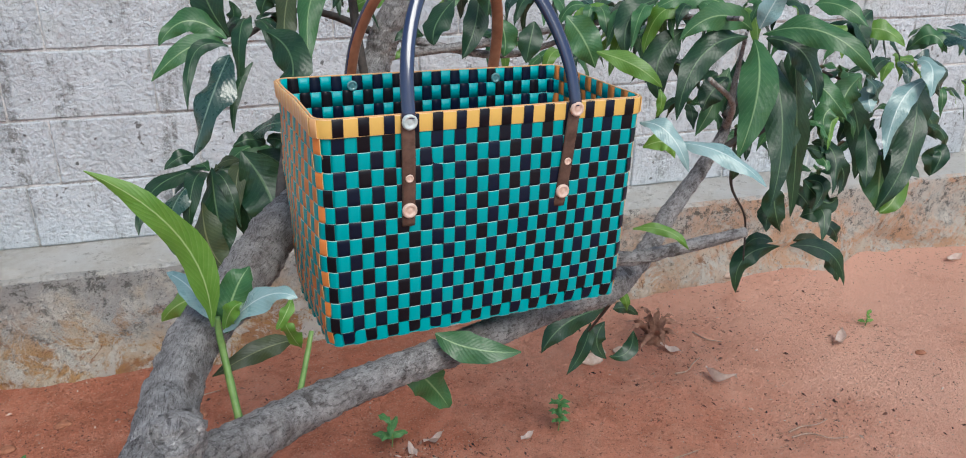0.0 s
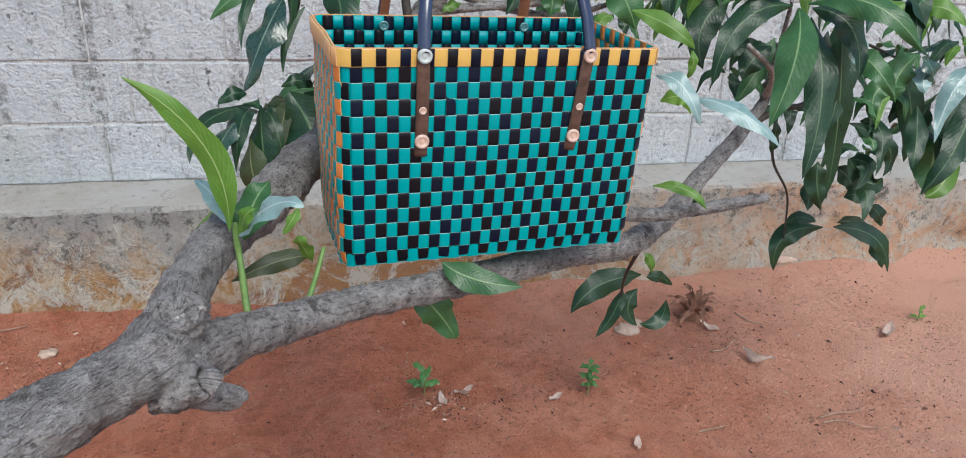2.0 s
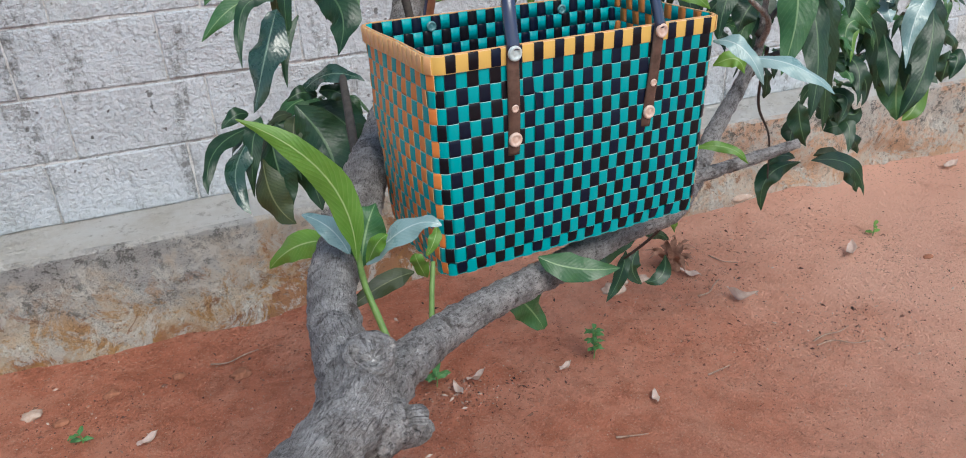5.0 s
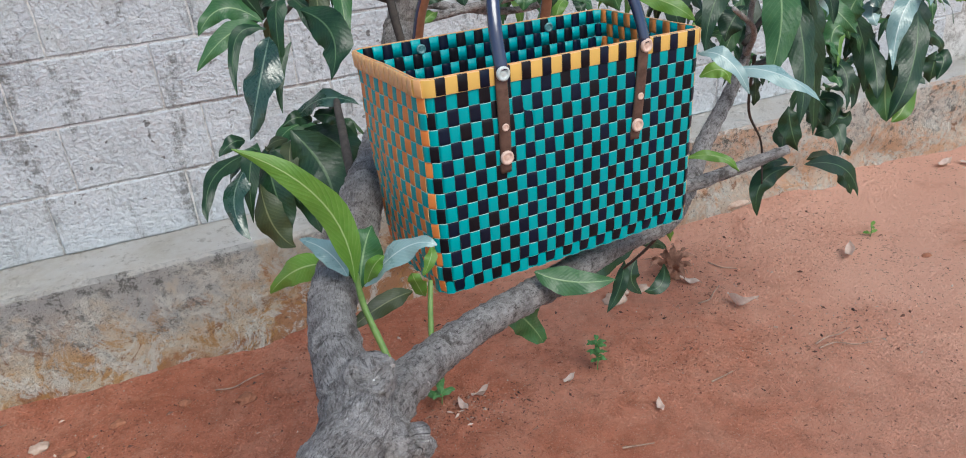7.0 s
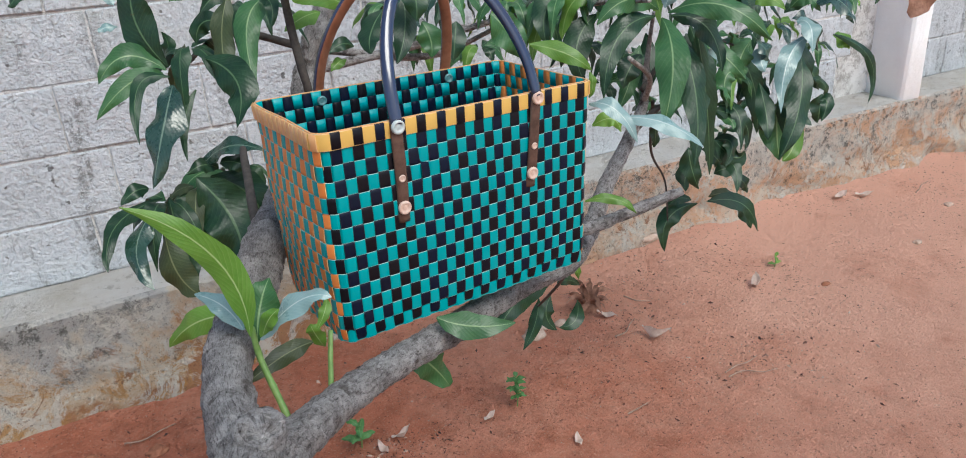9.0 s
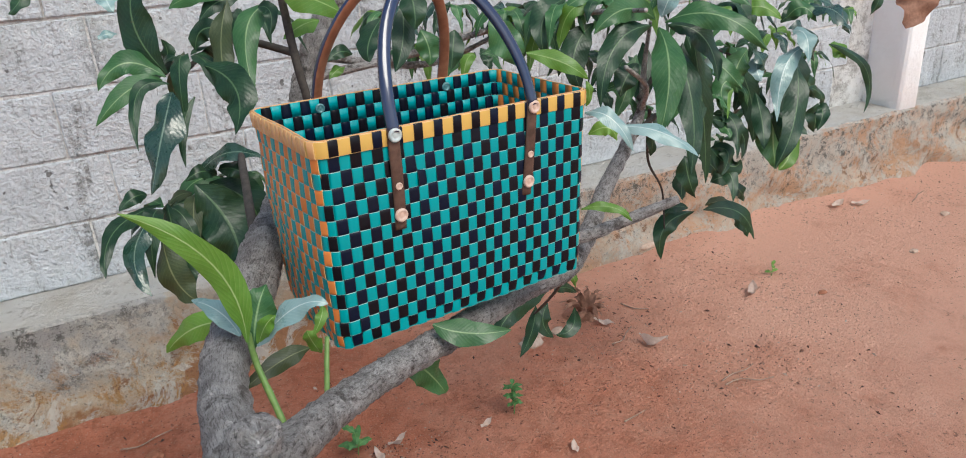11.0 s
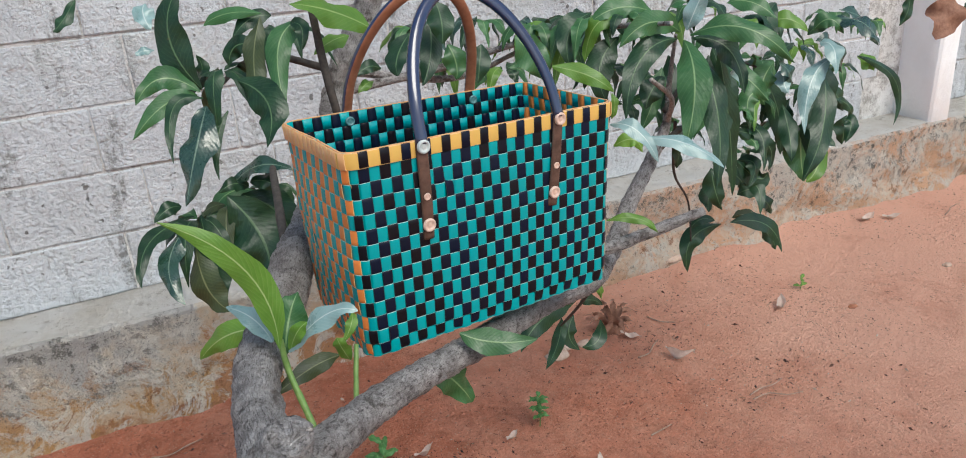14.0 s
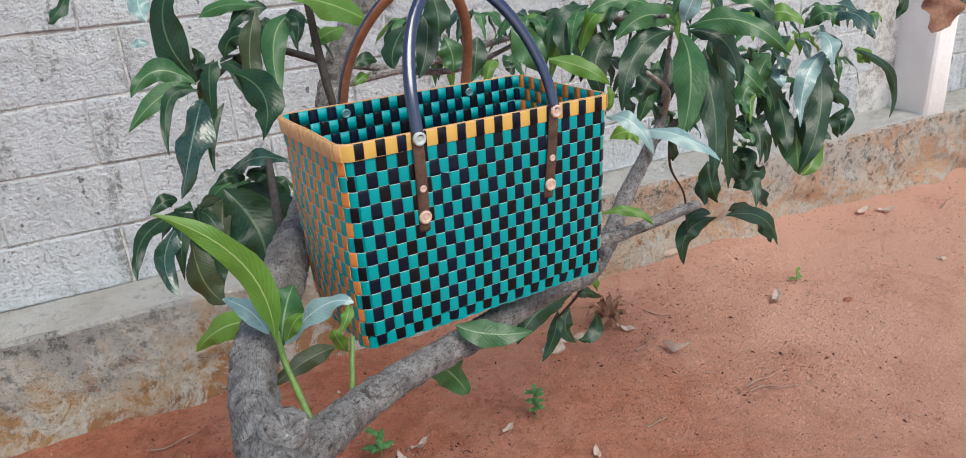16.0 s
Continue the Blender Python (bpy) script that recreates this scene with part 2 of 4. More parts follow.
def make_plastic(name, col, rough=0.36, vary=0.25, other=None, spec=0.3):
    m = Mat(name, rough, spec=spec)
    n = m.noise(45, 4, 0.6)
    c = m.mix(m.grey(n, 0.35, 0.65, 0, vary), col, tuple(x * 0.72 for x in col))
    if other:
        c = m.mix(m.grey(m.rand(), 0.35, 0.65), c, other)
    # fine woven ribbing of the packing strip
    rib = m.noise(900, 2, 0.5)
    m.colour(c).rough(m.grey(m.noise(70, 3), 0.3, 0.7, rough - 0.07, rough + 0.12)).bump(rib, 0.0003, 0.35)
    return m.m


def make_plain(name, a, b, scale=40, rough=0.6, bump=0.001, spec=0.4, metal=0.0):
    m = Mat(name, rough, metal, spec)
    n = m.noise(scale, 5, 0.65)
    m.colour(m.ramp(n, (0.32, a), (0.68, b))).bump(n, bump, 0.7)
    return m.m


BLOCK, MORTAR, PLINTH, SOIL, PLASTER = make_block(), make_mortar(), make_plinth(), make_soil(), make_plaster()
BARK = make_bark("grey_brown_bark", (0.19, 0.170, 0.160), (0.40, 0.37, 0.355), (0.61, 0.58, 0.565))
TWIG_BARK = make_bark("pale_twig_bark", (0.28, 0.24, 0.21), (0.40, 0.355, 0.32), (0.50, 0.46, 0.42), 0.4)
DARK_TWIG = make_plain("dark_twig", (0.035, 0.03, 0.026), (0.08, 0.066, 0.055), 90, 0.8)
GREEN_STEM = make_plain("green_stem", (0.10, 0.19, 0.045), (0.19, 0.30, 0.09), 60, 0.5)
D = make_leaf("dark_mango_leaf", (0.008, 0.031, 0.013), (0.022, 0.070, 0.026), (0.11, 0.19, 0.085), 0.36, 0.45)
B = make_leaf("glossy_mango_leaf", (0.014, 0.045, 0.030), (0.030, 0.080, 0.050), (0.20, 0.28, 0.20), 0.25, 0.9)
L = make_leaf("mid_green_mango_leaf", (0.030, 0.105, 0.032), (0.066, 0.175, 0.058), (0.24, 0.36, 0.16), 0.37, 0.45)
Y = make_leaf("yellow_green_mango_leaf", (0.085, 0.200, 0.022), (0.150, 0.300, 0.045), (0.34, 0.46, 0.16), 0.40, thin=0.25)
G = make_leaf("young_green_mango_leaf", (0.110, 0.250, 0.028), (0.185, 0.350, 0.055), (0.45, 0.56, 0.25), 0.42, thin=0.25)
# Pale undersides and shiny blades; the sky's blue sheen is put into this colour
P = make_leaf("pale_underside_sky_sheen", (0.18, 0.31, 0.29), (0.30, 0.43, 0.42), (0.58, 0.66, 0.62), 0.28, 0.7)
R = make_leaf("olive_mango_leaf", (0.034, 0.052, 0.018), (0.060, 0.084, 0.028), (0.20, 0.22, 0.10), 0.45)
K = make_plain("dead_leaf", (0.17, 0.075, 0.045), (0.33, 0.17, 0.11), 60, 0.8, 0.004)
DRY = make_plain("dry_pale_leaf", (0.70, 0.55, 0.47), (0.86, 0.74, 0.66), 70, 0.8, 0.002)
STRAW = make_plain("dry_straw", (0.16, 0.085, 0.055), (0.44, 0.31, 0.23), 70, 0.85)
STONE = make_plain("pale_stone", (0.38, 0.25, 0.18), (0.52, 0.40, 0.32), 50, 0.9, 0.004)
TEAL = make_plastic("teal_strip", (0.000, 0.310, 0.325), 0.36, 0.18)
BLACK = make_plastic("black_strip", (0.003, 0.007, 0.022), 0.36, 0.2, (0.006, 0.005, 0.008), 0.2)
ORANGE = make_plastic("orange_strip", (0.74, 0.23, 0.055), 0.45)
YELLOW = make_plastic("yellow_strip", (0.70, 0.430, 0.110), 0.40)
EDGE = make_plain("pale_strip_edge", (0.22, 0.44, 0.41), (0.42, 0.56, 0.52), 120, 0.5)
DARK_EDGE = make_plain("dark_strip_edge", (0.012, 0.012, 0.016), (0.035, 0.03, 0.03), 120, 0.5)
WARM_EDGE = make_plain("orange_strip_edge", (0.72, 0.42, 0.16), (0.80, 0.56, 0.28), 120, 0.5)
STRAP = make_plain("brown_vinyl", (0.055, 0.030, 0.022), (0.125, 0.070, 0.052), 60, 0.24, 0.0004, 0.6)
# Dark navy grip; the sky's reflection is worked into its blue base colour
NAVY = make_plain("glossy_sky_tinted_navy_vinyl", (0.012, 0.026, 0.080), (0.035, 0.042, 0.075), 16, 0.16, 0.0004, 0.8)
TAN = make_plain("tan_vinyl", (0.23, 0.085, 0.045), (0.36, 0.15, 0.085), 60, 0.34, 0.0004)
RIVET = make_plain("copper_rivet", (0.52, 0.33, 0.25), (0.70, 0.52, 0.43), 200, 0.34, 0.0004, 0.6)
INNER = make_plain("teal_tinted_rivet", (0.05, 0.16, 0.17), (0.14, 0.28, 0.28), 160, 0.25, 0.0004, 0.6)
CLEAR = make_plain("pale_plastic_rivet", (0.36, 0.42, 0.41), (0.58, 0.62, 0.60), 160, 0.25, 0.0004, 0.6)


# ---- building helpers ----
def part(name, bm, material, parent=None, label="", smooth=True):
    """Links a bmesh as one mesh object under a thing or a part."""
    me = bpy.data.meshes.new(name)
    bm.to_mesh(me)
    bm.free()
    for m in material if isinstance(material, (list, tuple)) else [material]:
        me.materials.append(m)
    if smooth:
        me.polygons.foreach_set("use_smooth", [True] * len(me.polygons))
    ob = new(name, me)
    ob.parent = parent
    return tagged(ob, label)


def box(bm, lo, hi, bevel=0.0):
    r = bmesh.ops.create_cube(bm, size=1.0, matrix=Matrix.Translation([(a + b) / 2 for a, b in zip(lo, hi)]) @ Matrix.Diagonal([b - a for a, b in zip(lo, hi)] + [1]))
    if bevel:
        es = list({e for v in r["verts"] for e in v.link_edges})
        bmesh.ops.bevel(bm, geom=es, offset=bevel, segments=1, affect="EDGES")


def spline(pts, n=8):
    """Points of a smooth curve through pts (any length of tuple), n to a stretch."""
    p = [np.array(q, float) for q in pts]
    p = [2 * p[0] - p[1]] + p + [2 * p[-1] - p[-2]]
    out = []
    for i in range(1, len(p) - 2):
        a, b, c, d = p[i - 1:i + 3]
        for k in range(n):
            t = k / n
            out.append(0.5 * (2 * b + (c - a) * t + (2 * a - 5 * b + 4 * c - d) * t * t + (3 * b - a - 3 * c + d) * t ** 3))
    out.append(p[-2])
    return out


def tube(pts, sides=12, rough=0.0, freq=30.0, n=8, seed=0.0, bm=None):
    """A tapering limb: pts are (x, y, z, radius)."""
    bm = bm or bmesh.new()
    uvl = bm.loops.layers.uv.verify()
    c = spline(pts, n)
    rings, ref, along = [], None, [0.0]
    for q0, q1 in zip(c, c[1:]):
        along.append(along[-1] + float(np.linalg.norm(q1[:3] - q0[:3])))
    girth = 2 * math.pi * max(q[3] for q in pts)
    for i, q in enumerate(c):
        a, b = Vector(c[max(i - 1, 0)][:3]), Vector(c[min(i + 1, len(c) - 1)][:3])
        t = (b - a).normalized()
        if ref is None:
            ref = t.orthogonal().normalized()
        ref = (ref - t * ref.dot(t)).normalized()
        side = t.cross(ref)
        ring = []
        for k in range(sides):
            w = 2 * math.pi * k / sides
            d = ref * math.cos(w) + side * math.sin(w)
            o = Vector(q[:3]) + d * q[3]
            r = q[3] * (1 + rough * noise.noise(o * freq + Vector((seed, 0, 0))) + 0.6 * rough * noise.noise(o * freq * 2.7 + Vector((0, seed, 0))) + 0.4 * rough * noise.noise(o * freq * 6.3 + Vector((0, 0, seed))))
            ring.append(bm.verts.new(Vector(q[:3]) + d * r))
        rings.append(ring)
    for i in range(len(rings) - 1):
        for k in range(sides):
            k2 = (k + 1) % sides
            f = bm.faces.new((rings[i][k], rings[i][k2], rings[i + 1][k2], rings[i + 1][k]))
            for l, (uu, vv) in zip(f.loops, ((k, i), (k + 1, i), (k + 1, i + 1), (k, i + 1))):
                l[uvl].uv = (girth * uu / sides, along[vv])
    bm.faces.new(rings[0][::-1])
    bm.faces.new(rings[-1])
    return bm


def lump(r, squash=(1, 1, 1), rough=0.25, seed=0.0, sub=2):
    bm = bmesh.new()
    bmesh.ops.create_icosphere(bm, subdivisions=sub, radius=1.0)
    for v in bm.verts:
        d = 1 + rough * noise.noise(v.co * 1.6 + Vector((seed, seed * 2, 0)))
        v.co = Vector([v.co[i] * d * r * squash[i] for i in range(3)])
    return bm


# ---- setting ----
def bands(lo, hi, fine_lo, fine_hi, step, grow=1.35):
    out = list(np.arange(fine_lo, fine_hi + 1e-6, step))
    s, v = step, fine_hi
    while v < hi:
        s *= grow
        v += s
        out.append(min(v, hi))
    s, v = step, fine_lo
    while v > lo:
        s *= grow
        v -= s
        out.insert(0, max(v, lo))
    return out


def ground_height(x, y):
    near = max(0.0, 1 - abs(x - 1.5) / 9) * max(0.0, 1 - abs(y - 1.5) / 6)
    z = 0.020 * noise.noise((x * 1.9, y * 1.9, 0)) + 0.010 * noise.noise((x * 6, y * 6, 4)) + 0.006 * noise.noise((x * 19, y * 19, 7)) + 0.003 * noise.noise((x * 45, y * 45, 2))
    bank = max(0.0, min(1.0, (y - 2.22) / 0.28))
    z += bank * bank * (0.03 + 0.05 * max(0, noise.noise((x * 2.2, 3, 1))) + 0.035 * max(0.0, min(1.0, (x - 1.2) / 1.5)))
    return z * near


def build_ground():
    bm = bmesh.new()
    xs, ys = bands(-300, 300, -1.6, 4.6, 0.036), bands(-300, 300, 0.9, 2.62, 0.03)
    vs = [[bm.verts.new((x, y, ground_height(x, y))) for y in ys] for x in xs]
    for i in range(len(xs) - 1):
        for j in range(len(ys) - 1):
            bm.faces.new((vs[i][j], vs[i + 1][j], vs[i + 1][j + 1], vs[i][j + 1]))
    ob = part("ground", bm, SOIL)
    return tagged(ob, "bare red laterite soil, dry and gritty, with scattered litter", "ground", kind="structure")


build_ground()

WALL_Y, LEDGE_Y, LEDGE_Z, BED, COURSE, BLOCK_W = 2.65, 2.45, 0.334, 0.348, 0.1967, 0.4000
WALL_X0, WALL_X1 = -3.3, 9.2


def build_plinth():
    """The stepped plaster base of the wall, its face worn hollow above the soil."""
    bm = bmesh.new()
    prof = [(2.98, 0.352), (WALL_Y + 0.010, 0.351), (WALL_Y - 0.014, 0.346), (2.54, 0.342), (LEDGE_Y + 0.012, LEDGE_Z + 0.004)]
    prof += [(LEDGE_Y, LEDGE_Z - 0.008)] + [(LEDGE_Y, LEDGE_Z - 0.008 - 0.42 * k / 22) for k in range(1, 23)]
    xs = bands(WALL_X0, WALL_X1, -1.5, 4.4, 0.03, 1.2)
    cols = []
    for x in xs:
        col = []
        for i, (y, z) in enumerate(prof):
            if i >= 5:
                depth = max(0.0, min(1.0, (0.30 - z) / 0.22))
                n = noise.noise((x * 3.1, z * 5, 2)) + 0.6 * noise.noise((x * 9, z * 13, 5)) + 0.35 * noise.noise((x * 26, z * 30, 9))
                y += depth * (0.016 * n - 0.012) + 0.003 * noise.noise((x * 30, z * 30, 1))
                east = max(0.0, min(1.0, (x - 1.2) / 1.5))
                y += 0.010 * (0.18 < x + 0.02 * noise.noise((x * 3, z * 12, 6)) < 0.78) * min(1.0, depth * 3)
                y += (0.35 + east) * depth * 0.045 * noise.noise((x * 4.4, z * 7, 12))
                y -= max(0.0, 0.10 - z) * (0.25 + 0.5 * max(0, noise.noise((x * 2.4, 0, 3))))
            else:
                z += 0.004 * noise.noise((x * 6, y * 9, 0))
                y += 0.006 * noise.noise((x * 7, 0, 8)) if i == 4 else 0
            if i == 5:
                z += 0.006 * noise.noise((x * 14, 0, 3))
                y += 0.004 * noise.noise((x * 11, 0, 5))
            col.append(bm.verts.new((x, y, z)))
        cols.append(col)
    for a, b in zip(cols, cols[1:]):
        for i in range(len(prof) - 1):
            bm.faces.new((a[i], a[i + 1], b[i + 1], b[i]))
    bmesh.ops.recalc_face_normals(bm, faces=bm.faces)
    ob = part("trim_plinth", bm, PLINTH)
    return tagged(ob, "weathered grey plaster plinth stained red by soil, its ledge flaking", "plinth", kind="structure")


build_plinth()


def build_pillar():
    bm = bmesh.new()
    box(bm, (3.47, LEDGE_Y + 0.008, 0.325), (3.60, 2.80, 2.45), 0.012)
    bmesh.ops.subdivide_edges(bm, edges=bm.edges, cuts=6, use_grid_fill=True)
    for v in bm.verts:
        v.co += Vector((noise.noise(v.co * 9), noise.noise(v.co * 9 + Vector((5, 0, 0))), 0)) * 0.006
    ob = part("wall_pillar", bm, PLASTER)
    return tagged(ob, "bright white limewashed plaster pillar on the plinth ledge", "pillar", kind="structure")


build_pillar()


def build_wall():
    """Concrete block wall: a mortar core with every block an object of its own."""
    bm = bmesh.new()
    box(bm, (WALL_X0, WALL_Y + 0.0055, 0.33), (WALL_X1, WALL_Y + 0.19, BED + 10 * COURSE + 0.02))
    wall = part("wall_back", bm, MORTAR, smooth=False)
    tagged(wall, "whitewashed concrete block wall with rough stained faces and mortar joints", "wall", kind="structure")
    rng = random.Random(5)
    meshes = []
    for k in range(9):
        b = bmesh.new()
        gap, bed = 0.0022, 0.0036
        lo, hi = (gap, 0.0, bed), (BLOCK_W - gap, 0.10, COURSE - bed)
        box(b, lo, hi, 0.004)
        bmesh.ops.subdivide_edges(b, edges=[e for e in b.edges if e.calc_length() > 0.05], cuts=4, use_grid_fill=True)
        for v in b.verts:
            e = Vector((v.co.x * 14, v.co.z * 14, k * 7.3))
            v.co.y += 0.0030 * noise.noise(e) + 0.0015 * noise.noise(e * 3)
            v.co.z += 0.0028 * noise.noise(e * 1.7 + Vector((3, 0, 0))) * (1 if abs(v.co.z - COURSE / 2) > 0.08 else 0)
            v.co.x += 0.0030 * noise.noise(e * 1.9 + Vector((0, 4, 0))) * (1 if min(v.co.x, BLOCK_W - v.co.x) < 0.02 else 0)
        me = bpy.data.meshes.new("block")
        b.to_mesh(me)
        b.free()
        me.materials.append(BLOCK)
        me.polygons.foreach_set("use_smooth", [False] * len(me.polygons))
        meshes.append(me)
    shifts = (0.030, 0.124, 0.023, 0.156, 0.06, 0.19, 0.02, 0.13, 0.05, 0.17)
    for r, s in enumerate(shifts):
        i = -6
        while s + i * BLOCK_W < 7.6:
            x = s + i * BLOCK_W
            i += 1
            if x + BLOCK_W > 3.60 and x < 3.60 - 0.13:
                continue
            if 3.47 <= x < 3.60:
                continue
            ob = new("block", meshes[rng.randrange(9)])
            ob.parent = wall
            ob.location = (x, WALL_Y + rng.uniform(-0.003, 0.002), BED + r * COURSE)
            ob.rotation_euler = (rng.uniform(-0.004, 0.004), rng.uniform(-0.003, 0.003), rng.uniform(-0.005, 0.005))
    return wall


# ---- the tree ----
tree = tagged(new("mango_tree"), "low mango tree with grey bark and drooping dark green leaves", "tree")


def build_limbs():
    trunk = [(-0.62, 0.30, -0.05, 0.085), (-0.56, 0.32, 0.30, 0.070), (-0.42, 0.36, 0.66, 0.055), (-0.22, 0.36, 0.86, 0.042), (-0.04, 0.44, 0.940, 0.034), (0.060, 0.540, 0.964, 0.0280), (0.098, 0.575, 0.969, 0.0262),
             (0.127, 0.603, 0.971, 0.0252), (0.157, 0.637, 0.972, 0.0252), (0.183, 0.668, 0.972, 0.0265), (0.192, 0.710, 0.972, 0.0250), (0.192, 0.780, 0.968, 0.0218), (0.207, 0.87, 0.966, 0.0230),
             (0.250, 0.99, 0.962, 0.027), (0.292, 1.10, 0.968, 0.027), (0.375, 1.32, 0.960, 0.028), (0.470, 1.56, 0.985, 0.029), (0.518, 1.688, 1.045, 0.029), (0.556, 1.692, 1.13, 0.028), (0.62, 1.70, 1.25, 0.025), (0.66, 1.74, 1.50, 0.018)]
    t = part("trunk", tube(trunk, 56, 0.15, 46, 30), BARK, tree, "grey-brown trunk with cracked scaly bark")
    b = [(0.196, 0.690, 0.952, 0.026), (0.225, 0.735, 0.940, 0.0225), (0.252, 0.770, 0.928, 0.0195), (0.294, 0.820, 0.909, 0.0185), (0.340, 0.860, 0.896, 0.018), (0.391, 0.900, 0.882, 0.018),
         (0.466, 0.945, 0.867, 0.018), (0.530, 0.985, 0.857, 0.018), (0.631, 1.04, 0.846, 0.018), (0.700, 1.075, 0.832, 0.0185), (0.760, 1.12, 0.818, 0.019), (0.851, 1.20, 0.820, 0.0165),
         (0.944, 1.28, 0.857, 0.015), (1.041, 1.34, 0.915, 0.0125), (1.086, 1.36, 0.968, 0.009), (1.10, 1.37, 1.05, 0.005), (1.08, 1.33, 1.14, 0.003)]
    part("branch", tube(b, 40, 0.15, 54, 26, 3.0), BARK, tree, "sloping limb that carries the basket")
    e = [(0.55, 1.20, 0.870, 0.012), (0.741, 1.10, 0.874, 0.0105), (0.838, 1.10, 0.876, 0.010), (0.90, 1.09, 0.889, 0.009), (0.944, 1.08, 0.900, 0.007)]
    part("branch", tube(e, 14, 0.16, 60, 8, 5.0), BARK, tree, "cut side branch with pale bark")
    # sawn stubs with their callus rings, and the swollen knot in the crotch
    stub = [(0.186, 0.664, 0.958, 0.024), (0.203, 0.664, 0.955, 0.0215), (0.216, 0.663, 0.955, 0.0190), (0.222, 0.662, 0.956, 0.0165), (0.2245, 0.6615, 0.957, 0.0100), (0.219, 0.662, 0.956, 0.0060), (0.210, 0.663, 0.956, 0.0008)]
    part("stub", tube(stub, 24, 0.20, 60, 8, 7.0), BARK, tree, "short sawn stub with a hollow")
    stub2 = [(0.196, 0.672, 0.950, 0.016), (0.218, 0.682, 0.928, 0.0120), (0.236, 0.694, 0.915, 0.0100), (0.239, 0.696, 0.913, 0.0085), (0.236, 0.694, 0.916, 0.0008)]
    part("stub", tube(stub2, 16, 0.25, 60, 6, 9.0), BARK, tree, "short broken stub")
    for cx, cy, cz, r, seed in ((0.2045, 0.692, 0.999, 0.0140, 11.0),):
        ring = [(cx + r * math.cos(w), cy + 0.75 * r * math.sin(w), cz + 0.45 * r * math.sin(w), 0.0062 * r / 0.0155 + 0.0012 * math.sin(3 * w)) for w in [2 * math.pi * k / 10 for k in range(11)]]
        part("knot", tube(ring, 14, 0.45, 110, 5, seed), BARK, tree, "rough swollen knot in the crotch")
    knot = [(0.2050, 0.6835, 1.000, 0.0008), (0.2050, 0.685, 0.999, 0.007), (0.2050, 0.688, 0.998, 0.012), (0.205, 0.697, 0.992, 0.0165), (0.204, 0.715, 0.980, 0.0175), (0.200, 0.740, 0.964, 0.010)]
    part("knot", tube(knot, 30, 0.40, 90, 8, 15.0), BARK, tree, "rough swollen knot in the crotch")
    for pts, m in (
        ([(0.475, 1.57, 0.99, 0.008), (0.466, 1.47, 1.05, 0.0075), (0.452, 1.47, 1.18, 0.007), (0.44, 1.47, 1.40, 0.006)], DARK_TWIG),
        ([(0.53, 1.70, 1.10, 0.008), (0.44, 1.74, 1.135, 0.007), (0.36, 1.66, 1.15, 0.005), (0.276, 1.548, 1.122, 0.004)], DARK_TWIG),
        ([(0.30, 1.20, 0.955, 0.007), (0.33, 1.40, 1.00, 0.006), (0.345, 1.50, 0.99, 0.005), (0.315, 1.50, 0.945, 0.004)], DARK_TWIG),
        ([(0.535, 1.69, 1.06, 0.010), (0.75, 1.68, 1.08, 0.008), (0.90, 1.60, 1.12, 0.006), (1.03, 1.45, 1.15, 0.005), (1.03, 1.28, 1.17, 0.004)], BARK),
        ([(0.545, 1.69, 1.10, 0.009), (0.78, 1.70, 1.05, 0.007), (0.95, 1.66, 1.10, 0.004)], BARK),
        ([(1.04, 1.34, 0.915, 0.007), (1.11, 1.35, 0.95, 0.006), (1.18, 1.38, 0.95, 0.005), (1.30, 1.45, 0.98, 0.004)], DARK_TWIG),
        ([(1.086, 1.36, 0.968, 0.006), (1.05, 1.30, 1.03, 0.005), (0.98, 1.27, 1.08, 0.004)], TWIG_BARK),
        ([(1.08, 1.36, 0.99, 0.006), (1.14, 1.38, 1.03, 0.004), (1.26, 1.44, 1.06, 0.003), (1.42, 1.53, 1.02, 0.003), (1.58, 1.56, 0.96, 0.002)], DARK_TWIG),
        ([(1.14, 1.40, 0.95, 0.004), (1.22, 1.50, 0.80, 0.003), (1.33, 1.58, 0.68, 0.0025), (1.36, 1.60, 0.56, 0.002)], DARK_TWIG),
        ([(0.79, 1.14, 0.81, 0.004), (0.84, 1.30, 0.66, 0.003), (0.98, 1.62, 0.42, 0.003)], DARK_TWIG),
        ([(0.242, 0.800, 0.915, 0.0038), (0.239, 0.810, 0.932, 0.0034), (0.233, 0.845, 0.962, 0.0032), (0.231, 0.850, 0.985, 0.0032), (0.231, 0.850, 1.000, 0.0024)], GREEN_STEM),
        ([(0.292, 0.845, 0.905, 0.0030), (0.303, 0.875, 0.925, 0.0028), (0.312, 0.893, 0.948, 0.0025)], GREEN_STEM),
    ):
        part("twig", tube(pts, 10, 0.12, 80, 6), m, tree)


build_limbs()
leaf_count = 0


